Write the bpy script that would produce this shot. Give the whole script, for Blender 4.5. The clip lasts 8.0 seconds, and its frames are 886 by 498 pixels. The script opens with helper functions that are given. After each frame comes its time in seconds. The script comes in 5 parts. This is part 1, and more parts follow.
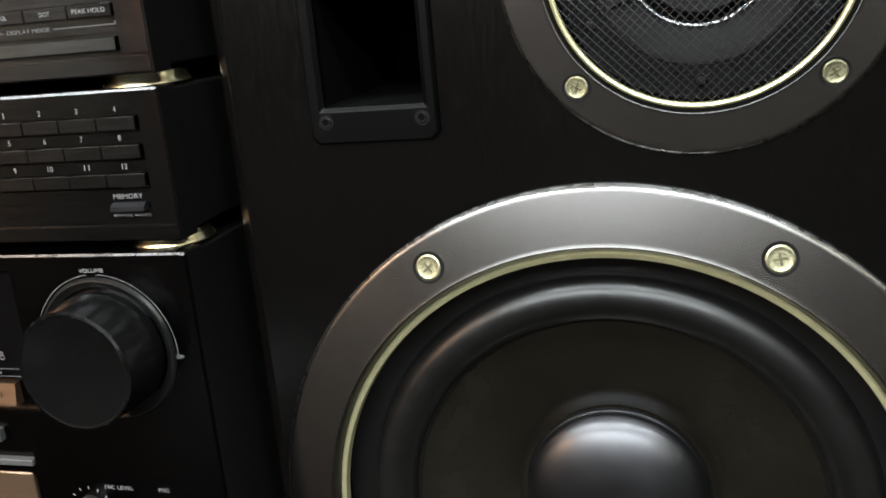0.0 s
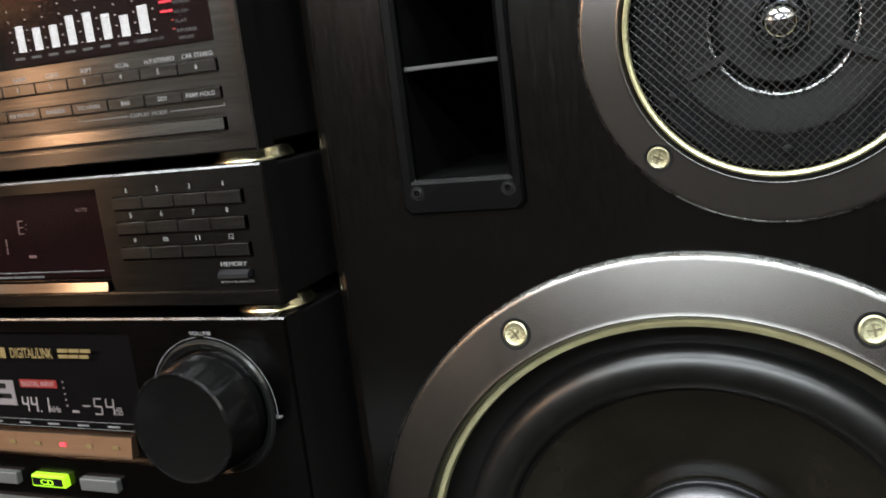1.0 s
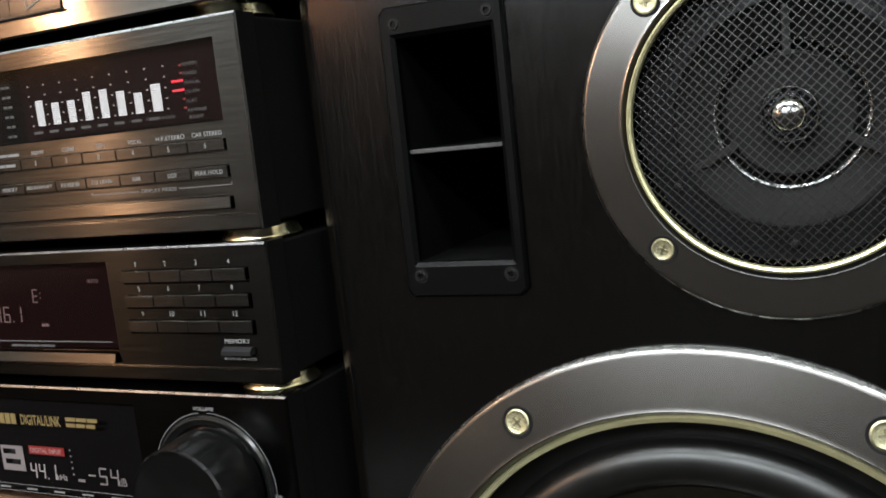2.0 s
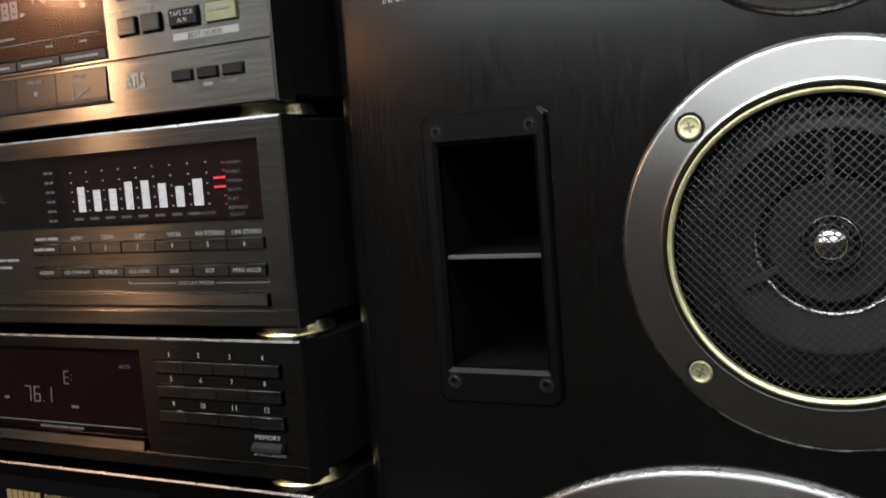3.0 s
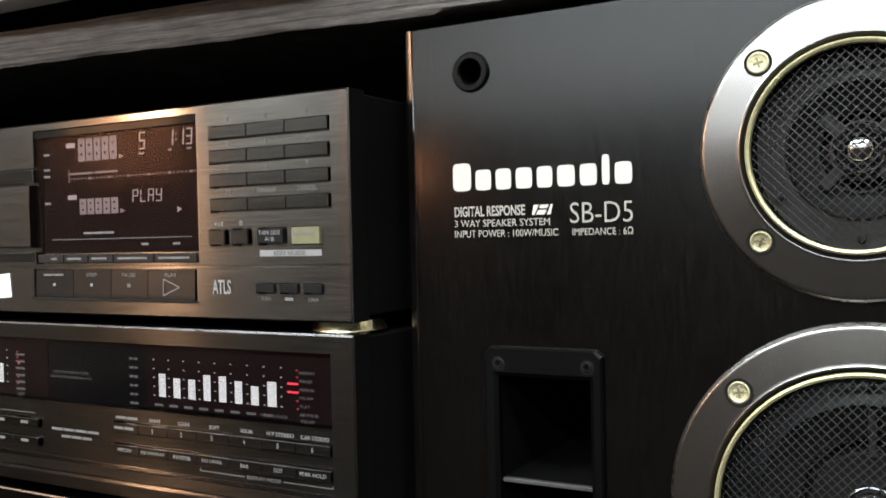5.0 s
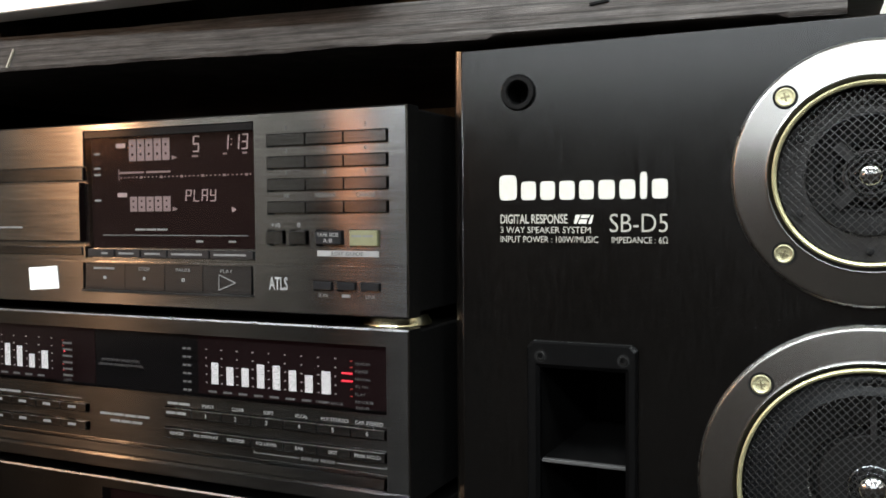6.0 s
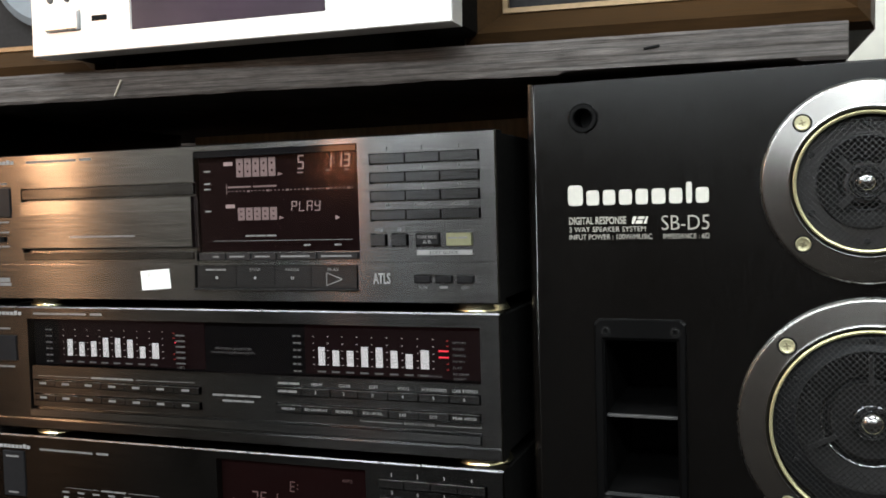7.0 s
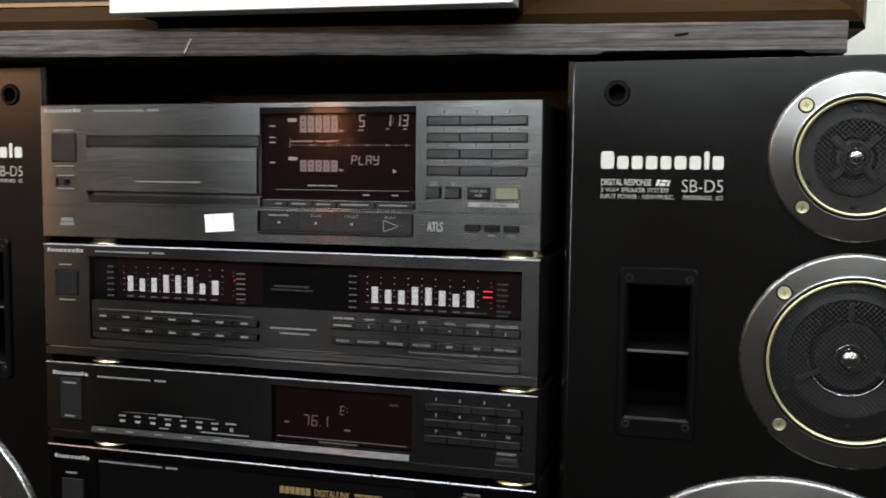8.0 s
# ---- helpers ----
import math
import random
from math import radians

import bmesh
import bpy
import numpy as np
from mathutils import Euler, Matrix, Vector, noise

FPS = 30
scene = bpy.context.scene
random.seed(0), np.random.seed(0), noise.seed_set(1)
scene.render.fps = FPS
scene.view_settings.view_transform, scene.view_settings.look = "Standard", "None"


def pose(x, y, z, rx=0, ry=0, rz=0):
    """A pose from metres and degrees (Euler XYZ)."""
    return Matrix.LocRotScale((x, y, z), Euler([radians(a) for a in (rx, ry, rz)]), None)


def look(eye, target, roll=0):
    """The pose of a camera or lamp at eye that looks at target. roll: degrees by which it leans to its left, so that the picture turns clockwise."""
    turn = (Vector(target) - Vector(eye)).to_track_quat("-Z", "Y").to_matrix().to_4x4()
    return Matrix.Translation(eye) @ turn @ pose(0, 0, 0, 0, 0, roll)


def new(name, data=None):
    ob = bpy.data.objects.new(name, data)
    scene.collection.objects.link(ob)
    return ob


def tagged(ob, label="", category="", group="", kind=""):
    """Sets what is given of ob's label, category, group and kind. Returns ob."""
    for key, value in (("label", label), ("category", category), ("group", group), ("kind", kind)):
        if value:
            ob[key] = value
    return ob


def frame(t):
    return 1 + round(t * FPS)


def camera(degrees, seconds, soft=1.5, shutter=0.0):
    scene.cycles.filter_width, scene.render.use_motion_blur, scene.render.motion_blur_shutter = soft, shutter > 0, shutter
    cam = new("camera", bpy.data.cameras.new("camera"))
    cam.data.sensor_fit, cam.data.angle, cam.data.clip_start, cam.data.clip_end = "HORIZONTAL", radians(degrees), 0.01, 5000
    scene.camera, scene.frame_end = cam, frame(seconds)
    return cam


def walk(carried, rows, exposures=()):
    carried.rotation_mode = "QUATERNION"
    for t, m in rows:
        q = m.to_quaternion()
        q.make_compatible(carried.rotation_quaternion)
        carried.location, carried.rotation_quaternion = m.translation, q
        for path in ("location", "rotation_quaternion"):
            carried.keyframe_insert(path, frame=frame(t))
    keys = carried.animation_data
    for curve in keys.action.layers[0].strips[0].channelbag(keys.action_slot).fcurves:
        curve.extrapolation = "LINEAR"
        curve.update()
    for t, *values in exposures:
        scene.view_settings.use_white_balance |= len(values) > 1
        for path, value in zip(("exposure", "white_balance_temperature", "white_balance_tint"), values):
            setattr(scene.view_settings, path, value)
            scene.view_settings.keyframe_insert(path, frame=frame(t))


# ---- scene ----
cam = camera(51.6, 8.0, 1.7, 0.2)
PATH = [
    (0, (0.652, -0.351, 0.58), (0.12, 1.5, 0.042), -5.3),
    (0.2, (0.661, -0.352, 0.579), (0.067, 1.49, 0.077), -5.6),
    (0.5, (0.66, -0.355, 0.588), (0.0, 1.469, 0.101), -6.4),
    (0.8, (0.668, -0.355, 0.588), (-0.085, 1.443, 0.141), -6.8),
    (1, (0.671, -0.355, 0.585), (-0.112, 1.444, 0.197), -6.9),
    (1.2, (0.688, -0.342, 0.577), (-0.184, 1.429, 0.259), -6.7),
    (2.3, (0.683, -0.34, 0.61), (-0.179, 1.444, 0.339), -5.8),
    (2.5, (0.679, -0.342, 0.615), (-0.183, 1.444, 0.358), -5.5),
    (2.8, (0.676, -0.342, 0.624), (-0.195, 1.441, 0.379), -4.9),
    (3, (0.678, -0.341, 0.631), (-0.211, 1.44, 0.433), -4.3),
    (3.3, (0.681, -0.342, 0.647), (-0.223, 1.434, 0.477), -3.6),
    (3.5, (0.681, -0.345, 0.651), (-0.218, 1.437, 0.525), -3.0),
    (3.8, (0.683, -0.348, 0.663), (-0.199, 1.444, 0.565), -2.3),
    (4, (0.682, -0.35, 0.666), (-0.189, 1.449, 0.605), -2.0),
    (4.2, (0.688, -0.347, 0.677), (-0.216, 1.435, 0.6), -2.1),
    (4.5, (0.687, -0.355, 0.682), (-0.221, 1.427, 0.649), -1.8),
    (4.8, (0.684, -0.361, 0.7), (-0.248, 1.408, 0.641), -1.6),
    (5, (0.684, -0.365, 0.704), (-0.286, 1.384, 0.672), -1.3),
    (5.2, (0.675, -0.374, 0.709), (-0.278, 1.384, 0.691), -0.9),
    (6.3, (0.638, -0.471, 0.723), (-0.122, 1.375, 0.61), -0.9),
    (6.5, (0.627, -0.501, 0.725), (-0.081, 1.365, 0.599), -1.2),
    (6.6, (0.63, -0.511, 0.725), (-0.12, 1.338, 0.587), -1.0),
    (6.8, (0.614, -0.541, 0.718), (-0.121, 1.316, 0.619), -0.6),
    (7, (0.6, -0.57, 0.729), (-0.082, 1.308, 0.629), -1.6),
    (7.2, (0.596, -0.588, 0.725), (-0.02, 1.312, 0.628), -1.9),
    (7.3, (0.596, -0.597, 0.728), (0.004, 1.309, 0.593), -2.3),
    (7.5, (0.574, -0.622, 0.721), (0.074, 1.306, 0.537), -2.3),
    (7.7, (0.572, -0.643, 0.716), (0.049, 1.281, 0.547), -1.3),
    (8, (0.539, -0.68, 0.717), (0.018, 1.245, 0.561), 0.6),
]
walk(cam, [(t, look(eye, target, roll)) for t, eye, target, roll in PATH],
     [(0, 0.38), (0.5, 0.5), (1, 0.42), (2.5, 0.05), (3, -0.06), (3.5, -0.05), (4, 0.05), (4.5, 0.14), (5, 0.15), (6.5, 0.02), (7, -0.13), (7.5, -0.2), (8, -0.26)])

# ---- world, light, exposure ----
scene.view_settings.exposure = 0.0
world = bpy.data.worlds.new("world")
scene.world = world
world.use_nodes = True
world.node_tree.nodes["Background"].inputs[0].default_value = (0.9, 0.95, 1.0, 1)
world.node_tree.nodes["Background"].inputs[1].default_value = 0.02


def area(name, m, sx, sy, watts, colour):
    data = bpy.data.lights.new(name, "AREA")
    data.shape, data.size, data.size_y, data.energy, data.color = "RECTANGLE", sx, sy, watts, colour
    ob = new(name, data)
    ob.matrix_world = m
    return ob


# two rows of four ceiling panels behind the viewer; a warm lamp to the left and a weaker one nearer the middle, both
# inferred from reflections, the weaker one shifted to fit the view
# the rear row is added to give upper fronts and baffle their sheen
PANELS = [(px, py) for py in (-1.4, -3.7) for px in (-1.55, -0.35, 0.85, 2.05)]
for cx, cy in PANELS:
    area("ceiling_panel_light", pose(cx, cy, 2.585), 0.85, 0.5, 30 if cy > -2 else 95, (0.875, 0.945, 0.975))
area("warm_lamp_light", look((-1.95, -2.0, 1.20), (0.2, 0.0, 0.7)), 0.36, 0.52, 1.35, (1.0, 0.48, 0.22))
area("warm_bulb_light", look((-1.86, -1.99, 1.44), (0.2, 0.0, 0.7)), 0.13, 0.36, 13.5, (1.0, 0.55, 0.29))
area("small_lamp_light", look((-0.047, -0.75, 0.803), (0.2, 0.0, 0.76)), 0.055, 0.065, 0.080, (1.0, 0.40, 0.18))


# ---- materials ----
def nodes_of(name):
    m = bpy.data.materials.new(name)
    m.use_nodes = True
    nt = m.node_tree
    return m, nt, nt.nodes["Principled BSDF"]


def link(nt, a, b):
    nt.links.new(a, b)


def surface(name, base, rough=0.5, metal=0.0, vary=0.25, scale=40.0, stretch=(1, 1, 1), bump=0.0, bump_scale=None,
            rough_vary=0.1, specular=0.5, coat=0.0, aniso=0.0, turn=0.25, second=None):
    """Plain surface with two scales of variation in colour, roughness and relief, in object space."""
    m, nt, b = nodes_of(name)
    n = nt.nodes
    tc = n.new("ShaderNodeTexCoord")
    mp = n.new("ShaderNodeMapping")
    mp.inputs["Scale"].default_value = stretch
    link(nt, tc.outputs["Object"], mp.inputs["Vector"])
    fine = n.new("ShaderNodeTexNoise")
    fine.inputs["Scale"].default_value, fine.inputs["Detail"].default_value = scale, 6
    link(nt, mp.outputs["Vector"], fine.inputs["Vector"])
    broad = n.new("ShaderNodeTexNoise")
    broad.inputs["Scale"].default_value, broad.inputs["Detail"].default_value = 9.0, 3
    link(nt, tc.outputs["Object"], broad.inputs["Vector"])
    mixed = n.new("ShaderNodeMath")
    mixed.operation = "MULTIPLY_ADD"
    mixed.inputs[1].default_value = 0.65
    link(nt, fine.outputs["Fac"], mixed.inputs[0])
    half = n.new("ShaderNodeMath")
    half.operation = "MULTIPLY"
    half.inputs[1].default_value = 0.35
    link(nt, broad.outputs["Fac"], half.inputs[0])
    link(nt, half.outputs[0], mixed.inputs[2])
    ramp = n.new("ShaderNodeValToRGB")
    lo = [c * (1 - vary) for c in base]
    hi = second if second else [min(1, c * (1 + vary)) for c in base]
    ramp.color_ramp.elements[0].position, ramp.color_ramp.elements[1].position = 0.3, 0.7
    ramp.color_ramp.elements[0].color, ramp.color_ramp.elements[1].color = (*lo, 1), (*hi, 1)
    link(nt, mixed.outputs[0], ramp.inputs[0])
    link(nt, ramp.outputs[0], b.inputs["Base Color"])
    rr = n.new("ShaderNodeMapRange")
    rr.inputs["From Min"].default_value, rr.inputs["From Max"].default_value = 0.3, 0.7
    rr.inputs["To Min"].default_value, rr.inputs["To Max"].default_value = max(0.02, rough - rough_vary), min(1, rough + rough_vary)
    link(nt, mixed.outputs[0], rr.inputs["Value"])
    link(nt, rr.outputs[0], b.inputs["Roughness"])
    b.inputs["Metallic"].default_value = metal
    b.inputs["Specular IOR Level"].default_value = specular
    b.inputs["Coat Weight"].default_value = coat
    b.inputs["Coat Roughness"].default_value = 0.12
    if aniso:
        b.inputs["Anisotropic"].default_value = aniso
        b.inputs["Anisotropic Rotation"].default_value = turn
        tg = n.new("ShaderNodeTangent")
        tg.direction_type, tg.axis = "RADIAL", "Z"
        link(nt, tg.outputs[0], b.inputs["Tangent"])
    if bump:
        bp = n.new("ShaderNodeBump")
        bp.inputs["Strength"].default_value, bp.inputs["Distance"].default_value = bump, 0.001
        link(nt, fine.outputs["Fac"], bp.inputs["Height"])
        link(nt, bp.outputs[0], b.inputs["Normal"])
    return m


def glimmer(m, colour, strength):
    """Faint light of a switched-on display behind its filter."""
    b = m.node_tree.nodes["Principled BSDF"]
    b.inputs["Emission Color"].default_value = (*colour, 1)
    b.inputs["Emission Strength"].default_value = strength
    return m


def glow(name, colour, strength):
    m, nt, b = nodes_of(name)
    b.inputs["Base Color"].default_value = (*[c * 0.3 for c in colour], 1)
    b.inputs["Emission Color"].default_value = (*colour, 1)
    b.inputs["Emission Strength"].default_value = strength
    return m


# equaliser and tuner colours are lowered, partly for dimmer reflections low down
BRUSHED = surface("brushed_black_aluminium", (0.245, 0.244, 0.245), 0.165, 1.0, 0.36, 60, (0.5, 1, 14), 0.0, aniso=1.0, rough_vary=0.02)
BRUSHED_EQ = surface("dimmed_brushed_front", (0.134, 0.133, 0.134), 0.165, 1.0, 0.36, 60, (0.5, 1, 14), 0.0, aniso=1.0, rough_vary=0.02)
BRUSHED_TUNER = surface("dark_dimmed_brushed_front", (0.065, 0.064, 0.064), 0.165, 1.0, 0.36, 60, (0.5, 1, 14), 0.0, aniso=1.0, rough_vary=0.02)
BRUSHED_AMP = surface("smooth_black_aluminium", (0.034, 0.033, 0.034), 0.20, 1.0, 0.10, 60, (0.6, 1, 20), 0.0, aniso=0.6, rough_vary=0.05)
KEY = surface("black_key_plastic", (0.013, 0.013, 0.014), 0.36, 0.0, 0.2, 200, rough_vary=0.06, specular=0.35)
KEY_METAL = surface("brushed_black_key", (0.110, 0.109, 0.110), 0.165, 1.0, 0.36, 60, (0.5, 1, 14), 0.0, aniso=1.0, rough_vary=0.02)
KEY_TRANSPORT = surface("dark_transport_key", (0.036, 0.035, 0.035), 0.22, 0.7, 0.25, 60, (0.5, 1, 14), 0.0, aniso=0.8, rough_vary=0.03, specular=0.3)
KEY_SMALL = surface("black_push_key", (0.011, 0.011, 0.012), 0.5, 0.0, 0.2, 200, rough_vary=0.05, specular=0.12)
CASE = surface("black_painted_steel", (0.005, 0.0048, 0.0046), 0.65, 0.0, 0.3, 500, bump=0.08, rough_vary=0.08, specular=0.08)
GAP = surface("black_recess", (0.004, 0.004, 0.004), 0.8, 0.0, 0.2, 100, specular=0.2)
GLASS_RED = surface("smoked_red_display_window", (0.014, 0.0036, 0.0042), 0.07, 0.0, 0.2, 30, rough_vary=0.02)
DISPLAY_RED = glimmer(surface("glowing_red_display", (0.010, 0.0032, 0.0036), 0.75, 0.0, 0.2, 30, rough_vary=0.05, specular=0.1), (0.9, 0.20, 0.22), 0.0016)
DISPLAY_EQ = glimmer(surface("faint_red_display", (0.009, 0.0050, 0.0055), 0.75, 0.0, 0.2, 30, rough_vary=0.05, specular=0.1), (0.9, 0.12, 0.16), 0.003)
DISPLAY_DARK = glimmer(surface("dark_plum_display", (0.011, 0.0075, 0.008), 0.75, 0.0, 0.2, 30, rough_vary=0.05, specular=0.1), (0.9, 0.3, 0.3), 0.002)
GLASS_PLUM = surface("plum_display_window", (0.034, 0.020, 0.032), 0.12, 0.0, 0.3, 12, rough_vary=0.04)
GLASS_BLACK = surface("smoked_black_display_window", (0.006, 0.006, 0.007), 0.07, 0.0, 0.2, 30, rough_vary=0.02)
LETTER = surface("pale_grey_lettering", (0.24, 0.24, 0.24), 0.6, 0.0, 0.12, 400)
LETTER_DIM = surface("dim_grey_lettering", (0.145, 0.145, 0.145), 0.6, 0.0, 0.15, 400)
LETTER_CREAM = surface("cream_lettering", (0.56, 0.55, 0.50), 0.5, 0.0, 0.06, 400)
LETTER_FRONT = surface("dull_cream_lettering", (0.34, 0.33, 0.29), 0.5, 0.0, 0.1, 400)
LETTER_PANEL = surface("faint_display_legend", (0.055, 0.055, 0.056), 0.6, 0.0, 0.15, 400)
BACKING = surface("matt_black_backing", (0.004, 0.004, 0.0045), 0.8, 0.0, 0.2, 60, specular=0.1)
GOLD_PRINT = surface("gold_lettering", (0.34, 0.25, 0.11), 0.4, 0.6, 0.12, 400)
BRASS = surface("brass", (0.95, 0.86, 0.56), 0.25, 1.0, 0.06, 60, rough_vary=0.03)
BRASS_RING = surface("pale_brass_ring", (0.64, 0.60, 0.35), 0.42, 0.75, 0.08, 200, rough_vary=0.06)
SCREW = surface("worn_brass_screw", (0.44, 0.42, 0.27), 0.48, 1.0, 0.35, 900, bump=0.2, rough_vary=0.12)
SLOT = surface("slot_shade", (0.20, 0.18, 0.11), 0.5, 0.8, 0.3, 500)
SCREW_BLACK = surface("black_screw", (0.015, 0.015, 0.015), 0.35, 0.6, 0.3, 500)
BEZEL = surface("satin_gunmetal", (0.345, 0.334, 0.323), 0.208, 1.0, 0.015, 60, rough_vary=0.003)
BEZEL_EDGE = surface("bright_turned_edge", (0.46, 0.455, 0.44), 0.28, 1.0, 0.05, 200, rough_vary=0.04)
BEZEL_LIP = surface("dark_turned_lip", (0.10, 0.098, 0.096), 0.34, 1.0, 0.1, 120, rough_vary=0.04)
ASH_EDGE = surface("edge_glint_veneer", (0.003, 0.0024, 0.002), 0.17, 0.0, 0.5, 60, (8, 8, 1), 0.03, rough_vary=0.03, specular=0.55)
ASH = surface("black_ash_veneer", (0.0007, 0.0006, 0.0006), 0.178, 0.0, 0.5, 40, (16, 16, 1.8), 0.05, rough_vary=0.045, specular=0.75)
PORT = surface("matt_black_plastic", (0.0016, 0.0016, 0.0017), 0.36, 0.0, 0.25, 700, bump=0.05, rough_vary=0.05, specular=0.12)
PORT_IN = surface("black_port_lining", (0.0032, 0.0031, 0.0031), 0.7, 0.0, 0.3, 60, rough_vary=0.1, specular=0.05)
RUBBER = surface("black_rubber_surround", (0.0045, 0.0044, 0.0042), 0.33, 0.0, 0.2, 120, rough_vary=0.05, specular=0.5)
CONE = surface("dark_pulp_cone", (0.0085, 0.0075, 0.0052), 0.25, 0.0, 0.35, 30, bump=0.02, rough_vary=0.06, specular=0.45)
CAP = surface("satin_dust_cap", (0.10, 0.10, 0.105), 0.36, 1.0, 0.1, 60, rough_vary=0.03)
DOME = surface("polished_grey_dome", (0.62, 0.62, 0.63), 0.08, 1.0, 0.1, 60, rough_vary=0.04)
MESH_WIRE = surface("black_grille_wire", (0.027, 0.0265, 0.026), 0.38, 0.6, 0.2, 300, rough_vary=0.06)
CHARCOAL = surface("charcoal_cone", (0.0075, 0.0071, 0.0070), 0.6, 0.0, 0.25, 120, bump=0.08, specular=0.15)
CHARCOAL_LIGHT = surface("grey_driver_face", (0.036, 0.034, 0.034), 0.5, 0.0, 0.2, 120, bump=0.05, specular=0.3)
CHARCOAL_MID = surface("charcoal_arm", (0.0135, 0.013, 0.013), 0.5, 0.0, 0.2, 120, bump=0.05, specular=0.2)
CHARCOAL_DARK = surface("dark_frame_plastic", (0.006, 0.006, 0.007), 0.45, 0.0, 0.25, 120, specular=0.25)
TINSEL = surface("bright_rim", (0.24, 0.24, 0.24), 0.20, 1.0, 0.6, 450, bump=0.9, rough_vary=0.1)
COLLAR = surface("shiny_collar", (0.42, 0.42, 0.43), 0.16, 1.0, 0.3, 250, rough_vary=0.06)
STICKER = surface("white_paper_sticker", (0.82, 0.82, 0.80), 0.7, 0.0, 0.06, 120)
PALE_INK = surface("pale_ink", (0.55, 0.54, 0.52), 0.7)
EDGE = surface("edge_highlight_metal", (0.17, 0.17, 0.175), 0.30, 1.0, 0.4, 40, (3, 1, 1), rough_vary=0.08)
EDGE_DARK = surface("dimmed_metal_edge", (0.030, 0.030, 0.032), 0.32, 1.0, 0.4, 40, (3, 1, 1), rough_vary=0.08)
SHELF_EDGE_LIT = surface("lit_port_edge_grey", (0.045, 0.045, 0.045), 0.5, 0.0, 0.3, 120)
KEY_GREY = surface("grey_key", (0.075, 0.075, 0.072), 0.5, 0.0, 0.12, 300)
KEY_BRONZE = surface("bronze_key_strip", (0.30, 0.20, 0.13), 0.38, 0.9, 0.15, 60, (0.6, 1, 30), aniso=0.5)
KNOB_DISH = surface("satin_black_dish", (0.007, 0.007, 0.007), 0.22, 0.0, 0.2, 200, rough_vary=0.05, specular=0.8)
KEY_OLIVE = surface("olive_lit_key", (0.17, 0.17, 0.095), 0.5, 0.0, 0.15, 200)
SILVER = surface("silver_front_plate", (0.80, 0.80, 0.78), 0.38, 0.35, 0.05, 60, (0.6, 1, 20), rough_vary=0.05)
SILVER_KEY = surface("silver_key", (0.62, 0.62, 0.62), 0.3, 0.9, 0.08, 120)
WALNUT = surface("dark_walnut_veneer", (0.034, 0.0165, 0.0045), 0.5, 0.0, 0.4, 40, (1.2, 10, 10), 0.1, rough_vary=0.08, specular=0.22)
GILT = surface("dull_gilt_moulding", (0.26, 0.18, 0.10), 0.45, 0.6, 0.2, 200)
CLOTH = surface("black_baffle", (0.006, 0.005, 0.005), 0.8, 0.0, 0.3, 300)
GREY_CONE = surface("blue_grey_cone", (0.16, 0.18, 0.20), 0.6, 0.0, 0.15, 100)
WALL = surface("cream_painted_wall", (0.83, 0.81, 0.72), 0.75, 0.0, 0.05, 60, bump=0.05)
WALL_SIDE = surface("beige_painted_wall", (0.70, 0.67, 0.60), 0.75, 0.0, 0.05, 60, bump=0.05)
WALL_WHITE = surface("grey_painted_wall", (0.76, 0.765, 0.77), 0.75, 0.0, 0.05, 60, bump=0.05)
CEILING = surface("white_painted_ceiling", (0.78, 0.78, 0.76), 0.85, 0.0, 0.05, 60)
# colours of the added lower wall bands, set by what the fronts mirror
DARK_BAND = surface("dark_reflection_band", (0.030, 0.023, 0.018), 0.9, 0.0, 0.4, 25, (8, 8, 0.6), 0.1, rough_vary=0.05, specular=0.1)
BROWN_BAND = surface("brown_reflection_band", (0.125, 0.098, 0.075), 0.8, 0.0, 0.4, 25, (8, 8, 0.6), 0.1, rough_vary=0.05, specular=0.2)
FLOOR = surface("brown_floor_tiles", (0.012, 0.010, 0.008), 0.95, 0.0, 0.3, 25, rough_vary=0.04, specular=0.05)
BOARD = surface("olive_brown_board", (0.50, 0.42, 0.29), 0.7, 0.0, 0.3, 40, (6, 1, 1))
BLACKWOOD = surface("black_painted_wood", (0.012, 0.011, 0.010), 0.6, 0.0, 0.4, 30, (1, 10, 10), 0.1)
LIT_WHITE = glow("lit_white_segments", (0.80, 0.86, 0.86), 1.0)
LIT_DIM = glow("lit_grey_segments", (0.75, 0.72, 0.70), 0.20)
LIT_PALE = glow("lit_pale_digits", (0.95, 0.92, 0.90), 0.33)
LIT_FAINT = glow("faint_lit_digits", (0.9, 0.75, 0.72), 0.065)
LIT_RED = glow("lit_red_segments", (1.0, 0.05, 0.08), 1.5)
LIT_RED_DIM = glow("dim_red_panel", (0.55, 0.06, 0.05), 0.35)
LIT_GREEN = glow("lit_green_key", (0.42, 0.95, 0.02), 0.85)


